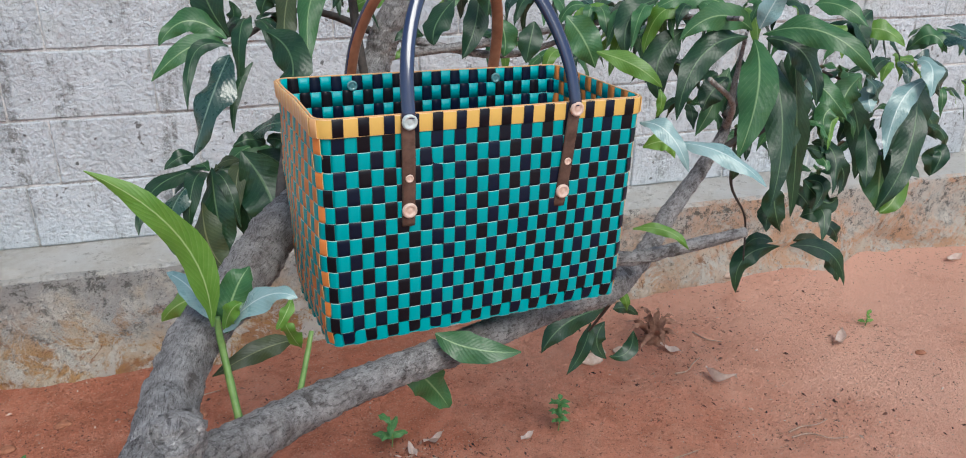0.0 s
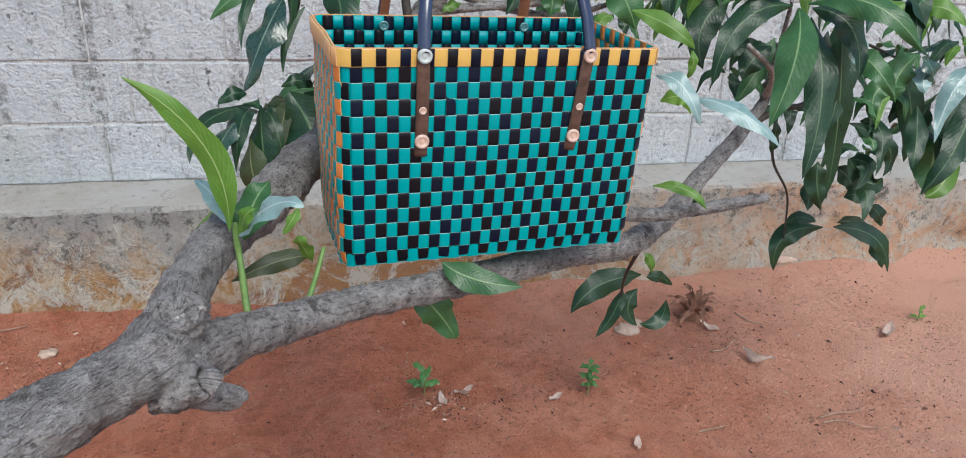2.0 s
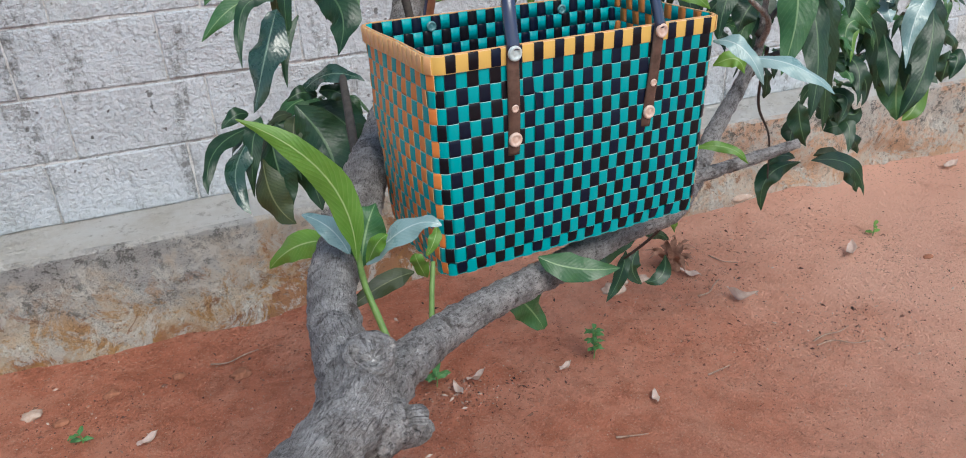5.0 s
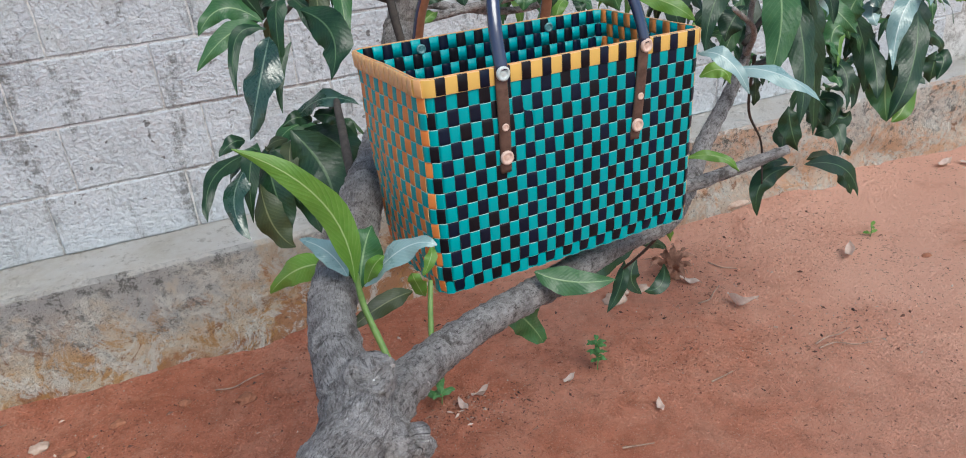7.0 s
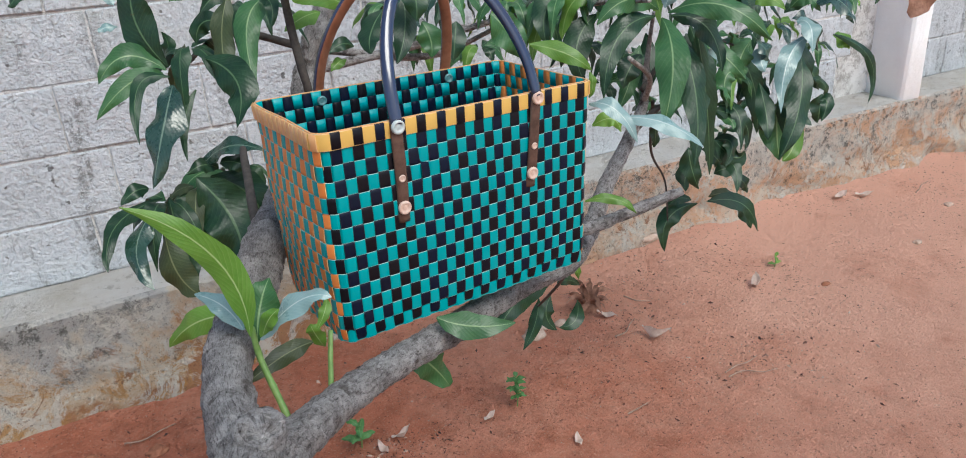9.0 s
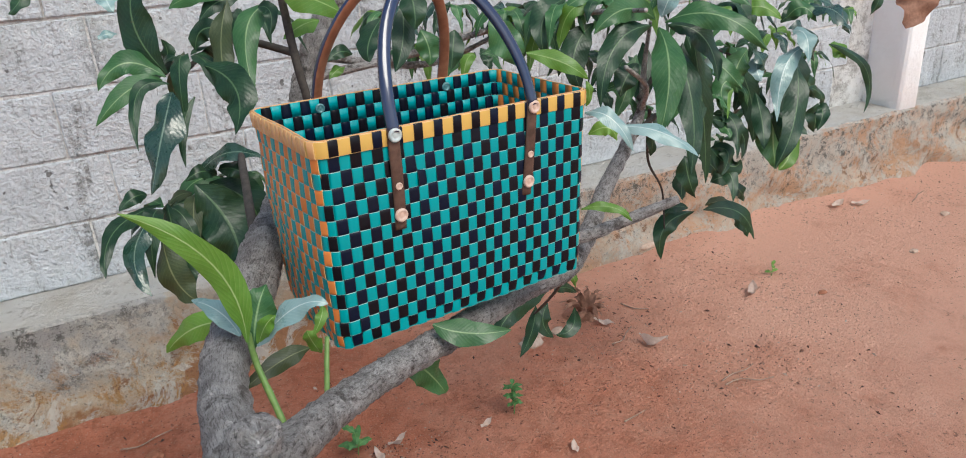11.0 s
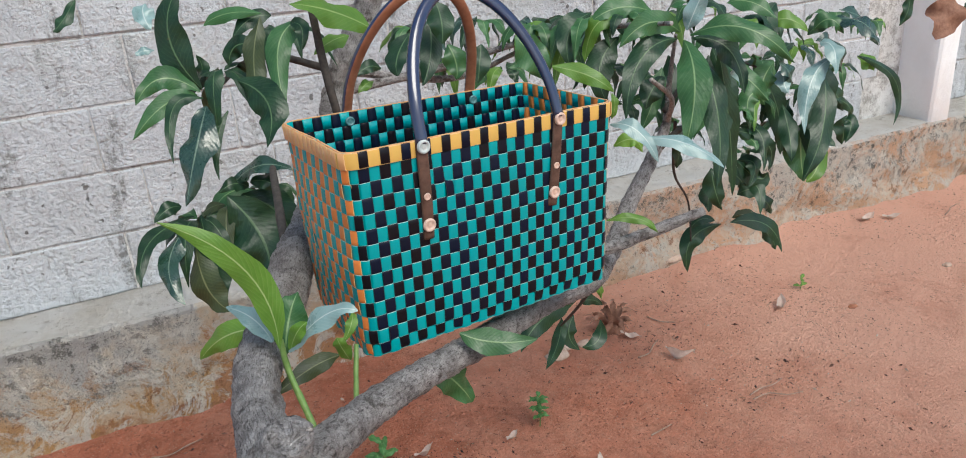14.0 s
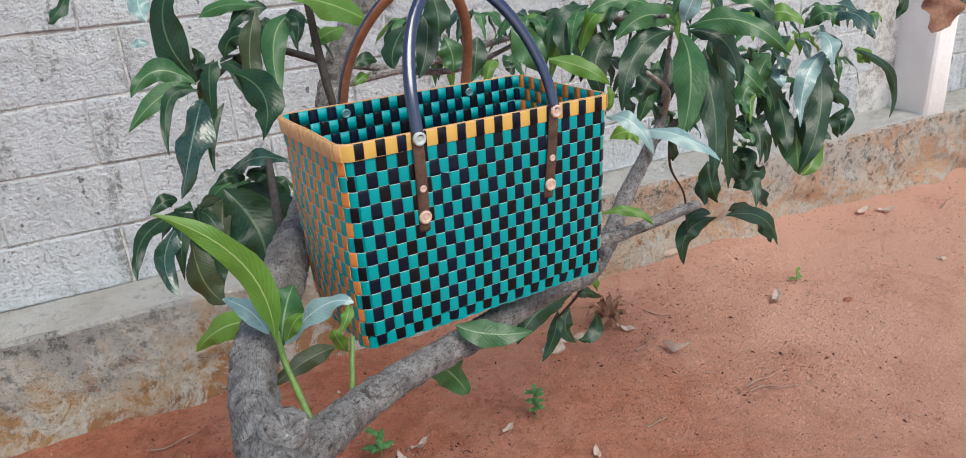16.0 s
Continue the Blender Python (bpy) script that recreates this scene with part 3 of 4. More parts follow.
def leaf(material, base, bend, tip, width, face=(-0.30, -0.80, 0.50), parent=None):
    """One mango leaf along a curve from base to tip: lance-shaped, folded along the midrib, with a waved edge and a stalk."""
    global leaf_count
    leaf_count += 1
    rng = random.Random(leaf_count * 7 + 1)
    width *= 1.10
    a, b, c = Vector(base), Vector(bend), Vector(tip)
    up = (Vector(face).normalized() + Vector([rng.uniform(-0.24, 0.24) for _ in range(3)])).normalized()
    bm = bmesh.new()
    uvl = bm.loops.layers.uv.verify()
    n, rows = 12, []
    length = (b - a).length + (c - b).length
    ph, amp = rng.uniform(0, 6), rng.uniform(0.08, 0.20)
    fold = rng.uniform(0.05, 0.30)
    for i in range(n + 1):
        t = i / n
        q = a * (1 - t) ** 2 + b * 2 * t * (1 - t) + c * t * t
        d = ((b - a) * (1 - t) + (c - b) * t).normalized()
        s = d.cross(up)
        s = s.normalized() if s.length > 1e-4 else d.orthogonal().normalized()
        nn = s.cross(d).normalized()
        e = max(0.0, (t - 0.04) / 0.96)
        w = width * 0.5 * (math.sin(math.pi * e ** 0.82) ** 0.85 if 0 < e < 1 else 0) * (1 - 0.12 * t) + 0.0012 * (1 - 0.6 * t)
        row = []
        for k, u in enumerate((-1, -0.55, -0.06, 0.06, 0.55, 1)):
            wave = amp * width * math.sin(ph + t * 13 + (1.2 if u > 0 else 0)) * abs(u) ** 1.5
            o = q + s * (u * w * (1 + 0.05 * math.sin(ph * 2 + t * 21) * (abs(u) == 1))) + nn * (-abs(u) ** 1.6 * w * fold + wave * min(1, w / (0.2 * width + 1e-6)))
            row.append(bm.verts.new(o))
        rows.append(row)
    for i in range(n):
        for k in range(5):
            f = bm.faces.new((rows[i][k], rows[i][k + 1], rows[i + 1][k + 1], rows[i + 1][k]))
            us = (0, 0.225, 0.47, 0.53, 0.775, 1.0)
            for l, (uu, vv) in zip(f.loops, ((us[k], i / n), (us[k + 1], i / n), (us[k + 1], (i + 1) / n), (us[k], (i + 1) / n))):
                l[uvl].uv = (uu, vv)
    return part("leaf", bm, material, parent or tree)


def whorl(x, y, z, count, size, kinds, seed, droop=0.6, spread=1.0):
    """A rosette of leaves at a shoot's end, hanging outwards."""
    rng = random.Random(seed)
    for i in range(count):
        w = 2 * math.pi * (i + rng.uniform(-0.3, 0.3)) / count
        ln = size * rng.uniform(0.65, 1.15)
        out = Vector((math.cos(w), math.sin(w) * 0.8, 0)) * spread
        a = Vector((x, y, z)) + out * 0.01
        c = a + out * ln * rng.uniform(0.45, 0.8) + Vector((0, 0, -ln * droop * rng.uniform(0.5, 1.2)))
        b = a + out * ln * 0.5 + Vector((0, 0, ln * rng.uniform(0.05, 0.3)))
        face = Vector((0, 0, 0.8)) + out * 0.6 + Vector((0, -0.35, 0))
        leaf(kinds[rng.randrange(len(kinds))], a, b, c, ln * rng.uniform(0.20, 0.27), face)


# the shoot beside the wall
leaf(D, (0.261, 1.557, 1.128), (0.196, 1.591, 1.220), (0.259, 1.595, 1.293), 0.058)
leaf(L, (0.257, 1.557, 1.124), (0.197, 1.564, 1.188), (0.153, 1.553, 1.118), 0.039)
leaf(L, (0.251, 1.557, 1.119), (0.199, 1.529, 1.137), (0.137, 1.526, 1.068), 0.033)
leaf(D, (0.258, 1.530, 1.117), (0.191, 1.526, 1.149), (0.188, 1.475, 1.030), 0.022)
leaf(B, (0.259, 1.513, 1.107), (0.227, 1.439, 1.068), (0.190, 1.424, 0.971), 0.054, face=(-0.10, -0.62, 0.78))
leaf(D, (0.314, 1.538, 1.139), (0.378, 1.444, 1.123), (0.332, 1.428, 1.041), 0.057)
leaf(L, (0.443, 1.543, 1.224), (0.371, 1.523, 1.215), (0.378, 1.453, 1.088), 0.041)
leaf(R, (0.380, 1.574, 1.233), (0.337, 1.536, 1.157), (0.348, 1.505, 1.097), 0.038)
leaf(L, (0.291, 1.633, 1.224), (0.325, 1.608, 1.253), (0.385, 1.575, 1.238), 0.025)
leaf(D, (0.316, 1.592, 1.155), (0.324, 1.589, 1.210), (0.371, 1.556, 1.183), 0.035)
leaf(D, (0.293, 1.527, 1.091), (0.251, 1.503, 1.050), (0.252, 1.476, 0.989), 0.014)
leaf(D, (0.404, 1.599, 1.231), (0.363, 1.598, 1.241), (0.331, 1.594, 1.201), 0.033)
leaf(P, (0.206, 1.667, 1.269), (0.192, 1.644, 1.257), (0.205, 1.626, 1.228), 0.034, face=(-0.10, -0.62, 0.78))
leaf(P, (0.203, 1.646, 1.191), (0.179, 1.647, 1.196), (0.173, 1.644, 1.185), 0.014, face=(-0.10, -0.62, 0.78))
leaf(D, (0.420, 1.528, 1.221), (0.446, 1.497, 1.229), (0.422, 1.484, 1.177), 0.024)
leaf(D, (0.236, 1.621, 1.116), (0.286, 1.589, 1.146), (0.267, 1.612, 1.178), 0.029)
leaf(Y, (0.547, 1.450, 1.200), (0.470, 1.415, 1.252), (0.399, 1.400, 1.263), 0.046)
leaf(Y, (0.512, 1.500, 1.192), (0.477, 1.480, 1.196), (0.443, 1.480, 1.171), 0.031)
leaf(D, (0.114, 1.300, 1.304), (0.093, 1.280, 1.277), (0.082, 1.280, 1.270), 0.016)
leaf(B, (0.274, 1.500, 0.969), (0.316, 1.450, 1.031), (0.368, 1.420, 0.996), 0.031, face=(-0.10, -0.62, 0.78))
leaf(D, (0.301, 1.480, 0.974), (0.323, 1.450, 0.988), (0.342, 1.440, 0.963), 0.028)
leaf(D, (0.259, 1.480, 0.958), (0.319, 1.430, 0.882), (0.293, 1.400, 0.821), 0.085)
leaf(D, (0.284, 1.500, 0.949), (0.368, 1.460, 0.919), (0.343, 1.440, 0.832), 0.067)
leaf(D, (0.202, 1.500, 0.927), (0.100, 1.440, 0.941), (0.098, 1.400, 0.861), 0.028)
leaf(B, (0.195, 1.480, 0.927), (0.114, 1.420, 0.885), (0.155, 1.380, 0.823), 0.035, face=(-0.10, -0.62, 0.78))
leaf(R, (0.191, 1.460, 0.883), (0.182, 1.420, 0.811), (0.222, 1.400, 0.783), 0.055)
leaf(D, (0.211, 1.480, 0.934), (0.207, 1.440, 0.860), (0.222, 1.420, 0.802), 0.055)
leaf(D, (0.241, 1.500, 0.921), (0.263, 1.460, 0.852), (0.272, 1.440, 0.779), 0.052)
leaf(D, (0.185, 1.520, 0.942), (0.166, 1.500, 0.959), (0.138, 1.500, 0.930), 0.025)
leaf(D, (0.317, 1.500, 0.944), (0.355, 1.470, 0.928), (0.356, 1.460, 0.876), 0.034)
leaf(D, (0.332, 1.520, 0.946), (0.362, 1.500, 0.937), (0.363, 1.500, 0.899), 0.034)
leaf(D, (0.299, 1.500, 0.959), (0.276, 1.480, 0.988), (0.247, 1.480, 0.965), 0.024)
leaf(G, (0.227, 0.840, 0.997), (0.237, 0.840, 1.091), (0.149, 0.860, 1.138), 0.027)
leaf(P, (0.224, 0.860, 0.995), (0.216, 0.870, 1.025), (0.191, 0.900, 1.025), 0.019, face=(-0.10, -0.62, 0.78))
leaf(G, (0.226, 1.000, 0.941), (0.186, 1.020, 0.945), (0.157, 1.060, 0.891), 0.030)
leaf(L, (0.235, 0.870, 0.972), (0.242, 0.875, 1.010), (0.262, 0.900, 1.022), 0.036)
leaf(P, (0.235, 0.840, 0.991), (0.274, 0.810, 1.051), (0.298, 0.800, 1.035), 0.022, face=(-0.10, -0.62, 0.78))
leaf(G, (0.293, 0.800, 1.034), (0.288, 0.785, 1.030), (0.279, 0.790, 1.014), 0.009)
leaf(G, (0.237, 0.840, 0.992), (0.242, 0.820, 1.024), (0.254, 0.820, 1.027), 0.013)
leaf(G, (0.300, 0.880, 0.939), (0.288, 0.865, 0.969), (0.288, 0.870, 0.975), 0.015)
leaf(R, (0.296, 0.913, 0.929), (0.264, 0.907, 0.933), (0.216, 0.896, 0.912), 0.020)
leaf(L, (0.413, 0.960, 0.856), (0.450, 0.955, 0.817), (0.470, 0.970, 0.770), 0.040)
leaf(L, (0.442, 0.920, 0.908), (0.470, 0.895, 0.891), (0.530, 0.890, 0.887), 0.030)
leaf(D, (1.024, 1.620, 0.474), (0.887, 1.590, 0.491), (0.846, 1.580, 0.407), 0.057)
leaf(D, (0.982, 1.620, 0.440), (0.968, 1.600, 0.381), (0.921, 1.600, 0.323), 0.031)
leaf(D, (1.048, 1.640, 0.455), (1.082, 1.640, 0.464), (1.129, 1.660, 0.415), 0.026)
leaf(D, (1.029, 1.640, 0.425), (0.979, 1.620, 0.384), (1.032, 1.620, 0.333), 0.041)
leaf(D, (1.108, 1.640, 0.387), (1.107, 1.620, 0.316), (1.038, 1.620, 0.339), 0.035)
leaf(Y, (0.871, 1.300, 0.701), (0.883, 1.290, 0.692), (0.890, 1.300, 0.659), 0.015)
leaf(P, (1.191, 1.300, 1.110), (1.200, 1.290, 1.070), (1.209, 1.300, 1.028), 0.033, face=(-0.10, -0.62, 0.78))
leaf(D, (1.191, 1.340, 1.096), (1.219, 1.320, 0.951), (1.227, 1.320, 0.795), 0.044)
leaf(D, (1.193, 1.360, 1.098), (1.216, 1.330, 1.009), (1.197, 1.320, 0.921), 0.057)
# the long-leaved shoot behind the basket and the one beyond it
leaf(L, (1.075, 1.301, 1.133), (1.029, 1.186, 1.095), (0.995, 1.192, 0.969), 0.056)
leaf(L, (1.100, 1.315, 1.138), (1.149, 1.222, 1.190), (1.231, 1.187, 1.085), 0.044)
leaf(D, (1.118, 1.327, 1.129), (1.183, 1.277, 1.134), (1.181, 1.254, 1.027), 0.044)
leaf(L, (1.086, 1.324, 1.144), (1.008, 1.313, 1.202), (0.954, 1.329, 1.132), 0.042)
leaf(D, (1.079, 1.323, 1.134), (0.960, 1.310, 1.147), (0.937, 1.284, 1.012), 0.044)
leaf(D, (1.128, 1.339, 1.112), (1.139, 1.244, 1.014), (1.096, 1.221, 0.868), 0.050)
leaf(D, (1.041, 1.455, 1.129), (0.947, 1.432, 1.090), (0.981, 1.405, 1.009), 0.054)
leaf(P, (1.097, 1.320, 1.146), (1.101, 1.309, 1.179), (1.128, 1.299, 1.235), 0.034, face=(-0.10, -0.62, 0.78))
leaf(D, (1.164, 1.337, 1.090), (1.127, 1.288, 0.997), (1.136, 1.244, 0.906), 0.042)
leaf(L, (1.117, 1.416, 1.063), (1.080, 1.386, 1.011), (1.038, 1.378, 0.952), 0.035)
leaf(D, (1.003, 1.493, 1.177), (0.911, 1.470, 1.166), (0.930, 1.460, 1.083), 0.050)
leaf(L, (1.112, 1.441, 1.169), (1.029, 1.447, 1.206), (0.981, 1.471, 1.158), 0.041)
leaf(D, (1.595, 1.440, 0.978), (1.542, 1.355, 0.867), (1.472, 1.364, 0.764), 0.052)
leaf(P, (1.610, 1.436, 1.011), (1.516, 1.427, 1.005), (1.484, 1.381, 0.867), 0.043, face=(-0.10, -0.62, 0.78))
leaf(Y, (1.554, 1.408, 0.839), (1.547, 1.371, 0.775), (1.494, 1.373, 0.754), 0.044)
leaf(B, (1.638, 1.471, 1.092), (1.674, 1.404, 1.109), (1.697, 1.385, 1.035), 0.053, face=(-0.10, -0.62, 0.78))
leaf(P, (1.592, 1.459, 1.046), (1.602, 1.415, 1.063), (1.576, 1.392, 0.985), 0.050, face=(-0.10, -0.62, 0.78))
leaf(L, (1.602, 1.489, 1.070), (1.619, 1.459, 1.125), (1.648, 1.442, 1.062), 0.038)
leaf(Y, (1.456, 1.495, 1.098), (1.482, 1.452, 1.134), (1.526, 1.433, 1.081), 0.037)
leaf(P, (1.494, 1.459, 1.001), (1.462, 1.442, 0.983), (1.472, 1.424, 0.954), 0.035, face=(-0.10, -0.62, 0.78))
leaf(L, (1.451, 1.457, 0.955), (1.356, 1.464, 0.982), (1.384, 1.435, 0.892), 0.040)
leaf(D, (1.385, 1.478, 0.883), (1.422, 1.423, 0.902), (1.384, 1.394, 0.797), 0.035)
leaf(D, (1.375, 1.471, 0.803), (1.414, 1.417, 0.826), (1.359, 1.411, 0.759), 0.038)
leaf(D, (1.390, 1.462, 0.745), (1.411, 1.419, 0.775), (1.384, 1.395, 0.694), 0.033)
leaf(L, (1.376, 1.477, 0.871), (1.388, 1.422, 0.866), (1.380, 1.415, 0.841), 0.025)
leaf(D, (1.485, 1.452, 0.922), (1.458, 1.392, 0.867), (1.445, 1.374, 0.813), 0.038)
leaf(D, (1.417, 1.575, 0.708), (1.360, 1.554, 0.710), (1.356, 1.534, 0.661), 0.047)
leaf(D, (1.559, 1.461, 0.856), (1.579, 1.424, 0.846), (1.606, 1.397, 0.812), 0.045)
leaf(D, (1.492, 1.499, 1.143), (1.417, 1.475, 1.120), (1.438, 1.431, 1.042), 0.044)
leaf(L, (1.320, 1.465, 1.163), (1.341, 1.418, 1.182), (1.377, 1.379, 1.131), 0.041)
leaf(D, (1.654, 1.422, 0.863), (1.668, 1.397, 0.873), (1.628, 1.390, 0.819), 0.034)
leaf(L, (1.290, 1.423, 1.037), (1.313, 1.384, 1.026), (1.339, 1.348, 0.970), 0.042)
leaf(D, (1.185, 1.484, 1.070), (1.167, 1.438, 1.002), (1.130, 1.429, 0.944), 0.040)
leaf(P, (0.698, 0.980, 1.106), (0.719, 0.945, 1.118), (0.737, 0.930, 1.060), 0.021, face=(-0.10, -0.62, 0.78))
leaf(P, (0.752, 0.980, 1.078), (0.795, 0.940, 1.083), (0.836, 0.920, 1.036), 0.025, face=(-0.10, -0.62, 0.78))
leaf(G, (0.717, 1.000, 1.069), (0.741, 0.980, 1.092), (0.749, 0.980, 1.059), 0.019)
leaf(Y, (0.770, 1.250, 1.135), (0.824, 1.215, 1.124), (0.854, 1.200, 1.089), 0.027)
leaf(Y, (0.851, 1.200, 1.087), (0.855, 1.190, 1.067), (0.849, 1.200, 1.045), 0.012)
leaf(Y, (0.771, 1.100, 0.917), (0.816, 1.070, 0.933), (0.839, 1.060, 0.894), 0.014)
leaf(D, (1.891, 1.600, 0.960), (2.084, 1.570, 0.898), (2.014, 1.560, 0.761), 0.026)
leaf(B, (1.647, 1.520, 1.038), (1.700, 1.500, 1.037), (1.723, 1.500, 0.953), 0.060, face=(-0.10, -0.62, 0.78))
leaf(D, (1.666, 1.500, 0.995), (1.624, 1.470, 0.910), (1.584, 1.460, 0.782), 0.085)
leaf(L, (1.624, 1.520, 0.839), (1.602, 1.500, 0.774), (1.629, 1.500, 0.693), 0.074)
leaf(D, (1.829, 1.560, 0.819), (1.814, 1.550, 0.784), (1.823, 1.560, 0.740), 0.051)
leaf(B, (1.807, 1.600, 1.088), (1.887, 1.570, 1.070), (1.918, 1.560, 0.987), 0.054, face=(-0.10, -0.62, 0.78))
leaf(D, (1.685, 1.580, 1.041), (1.706, 1.560, 1.085), (1.758, 1.560, 1.058), 0.034)
leaf(D, (1.338, 1.450, 0.888), (1.469, 1.425, 0.855), (1.424, 1.420, 0.784), 0.033)
leaf(D, (1.358, 1.450, 0.813), (1.416, 1.425, 0.737), (1.424, 1.420, 0.781), 0.051)
leaf(D, (1.411, 1.500, 0.705), (1.431, 1.480, 0.730), (1.474, 1.480, 0.705), 0.038)
leaf(D, (1.481, 1.500, 0.682), (1.512, 1.490, 0.667), (1.526, 1.500, 0.629), 0.033)
leaf(D, (1.464, 1.500, 0.987), (1.512, 1.470, 0.909), (1.499, 1.460, 0.798), 0.050)
leaf(L, (1.478, 1.480, 1.016), (1.408, 1.460, 0.980), (1.440, 1.460, 0.926), 0.055)
leaf(B, (1.453, 1.440, 1.021), (1.486, 1.430, 1.005), (1.496, 1.440, 0.963), 0.039, face=(-0.10, -0.62, 0.78))
leaf(Y, (1.916, 1.620, 0.951), (1.962, 1.600, 0.940), (1.962, 1.600, 0.911), 0.049)
leaf(D, (1.558, 1.520, 0.912), (1.483, 1.500, 0.935), (1.474, 1.500, 0.869), 0.038)
leaf(D, (1.599, 1.540, 0.902), (1.541, 1.520, 0.849), (1.582, 1.520, 0.775), 0.050)
leaf(D, (1.782, 1.560, 0.869), (1.836, 1.550, 0.854), (1.850, 1.560, 0.799), 0.025)
leaf(D, (1.753, 1.580, 0.918), (1.812, 1.570, 0.871), (1.838, 1.580, 0.824), 0.047)
leaf(D, (1.328, 1.500, 0.789), (1.317, 1.480, 0.745), (1.349, 1.480, 0.685), 0.045)
leaf(D, (1.387, 1.520, 0.767), (1.421, 1.500, 0.753), (1.440, 1.500, 0.707), 0.038)
leaf(D, (1.475, 1.620, 0.574), (1.318, 1.600, 0.601), (1.353, 1.600, 0.474), 0.047)
leaf(D, (1.469, 1.580, 0.593), (1.593, 1.550, 0.604), (1.616, 1.540, 0.486), 0.044)
leaf(R, (1.493, 1.600, 0.594), (1.529, 1.580, 0.615), (1.591, 1.580, 0.568), 0.027)
leaf(D, (1.585, 1.600, 0.559), (1.620, 1.580, 0.529), (1.635, 1.580, 0.474), 0.042)
leaf(D, (1.435, 1.600, 0.599), (1.371, 1.590, 0.637), (1.355, 1.600, 0.592), 0.026)
leaf(K, (2.084, 1.500, 1.107), (2.069, 1.480, 1.051), (2.022, 1.480, 0.997), 0.090)
leaf(D, (1.928, 1.500, 1.117), (1.932, 1.490, 1.079), (1.906, 1.500, 1.043), 0.025)
leaf(D, (2.163, 1.500, 1.078), (2.146, 1.490, 1.059), (2.144, 1.500, 1.037), 0.020)
leaf(Y, (0.959, 1.600, 1.153), (0.898, 1.580, 1.150), (0.874, 1.580, 1.111), 0.039)
leaf(D, (0.625, 1.500, 1.184), (0.571, 1.465, 1.149), (0.576, 1.450, 1.119), 0.043)
leaf(D, (0.682, 1.550, 1.195), (0.675, 1.515, 1.139), (0.638, 1.500, 1.085), 0.040)
leaf(L, (0.743, 1.620, 1.135), (0.758, 1.600, 1.100), (0.748, 1.600, 1.066), 0.046)
leaf(D, (0.808, 1.600, 1.129), (0.792, 1.580, 1.094), (0.786, 1.580, 1.056), 0.043)
leaf(D, (0.678, 1.500, 1.232), (0.684, 1.480, 1.195), (0.676, 1.480, 1.158), 0.046)
leaf(L, (0.793, 1.420, 1.163), (0.824, 1.400, 1.129), (0.842, 1.400, 1.079), 0.057)
leaf(D, (0.593, 1.600, 1.110), (0.565, 1.580, 1.132), (0.537, 1.580, 1.106), 0.024)
leaf(Y, (0.575, 1.600, 1.089), (0.554, 1.580, 1.094), (0.537, 1.580, 1.074), 0.019)
leaf(D, (0.987, 1.350, 0.806), (0.960, 1.340, 0.788), (0.965, 1.350, 0.755), 0.022)
leaf(D, (1.077, 1.360, 1.059), (1.027, 1.340, 1.045), (1.021, 1.340, 1.007), 0.041)
leaf(D, (1.147, 1.400, 0.850), (1.146, 1.390, 0.886), (1.141, 1.400, 0.918), 0.021)
for i, place in enumerate(((0.72, 1.75, 1.16), (0.81, 1.80, 1.07), (0.85, 1.70, 1.16), (0.98, 1.85, 1.02), (0.93, 1.60, 1.15), (1.01, 1.60, 1.10), (1.00, 1.50, 1.16), (1.10, 1.60, 1.04), (1.05, 1.45, 1.17), (1.17, 1.50, 1.15), (1.16, 1.50, 1.03), (1.38, 1.50, 1.12), (1.58, 1.60, 1.08), (1.78, 1.70, 0.99))):
    whorl(*place, 8, 0.125, (D, L, D, L, Y, B), 20 + i)
for i, place in enumerate(((2.01, 1.80, 1.04), (1.44, 1.50, 0.94), (1.58, 1.55, 0.84), (1.43, 1.50, 0.81), (1.78, 1.65, 0.89), (1.32, 1.45, 0.94), (1.23, 1.50, 0.91), (1.99, 1.75, 0.90), (2.30, 1.90, 0.98), (1.09, 1.50, 0.98), (1.35, 1.55, 0.99), (1.50, 1.55, 1.01), (1.10, 1.75, 1.14), (1.18, 1.40, 1.18))):
    whorl(*place, 6, 0.110, (D, L, Y, L, L, D), 80 + i)
for i, place in enumerate(((0.30, 1.58, 1.15), (0.27, 1.52, 0.93), (0.32, 1.54, 0.94), (0.21, 1.50, 0.92), (0.43, 1.66, 1.20))):
    whorl(*place, 6, 0.125, (D, D, L, D, R), 140 + i, 0.8)


# ---- the basket ----
BW, BD_TOP, BD_LOW, BH, ROWS_N, NF, NS = 0.357, 0.190, 0.150, 0.240, 14, 29, 15
basket = tagged(new("woven_basket"), "teal and black woven plastic basket with orange sides and yellow rim", "basket")
ux = Vector((0.352, 0.046, -0.010)).normalized()
uy = Vector((-0.046, 0.352, 0.0)).normalized()
uz = ux.cross(uy).normalized()
basket.matrix_world = Matrix.Translation((0.327, 0.914, 0.911)) @ Matrix((ux, uy, uz)).transposed().to_4x4()
ROW = BH / ROWS_N


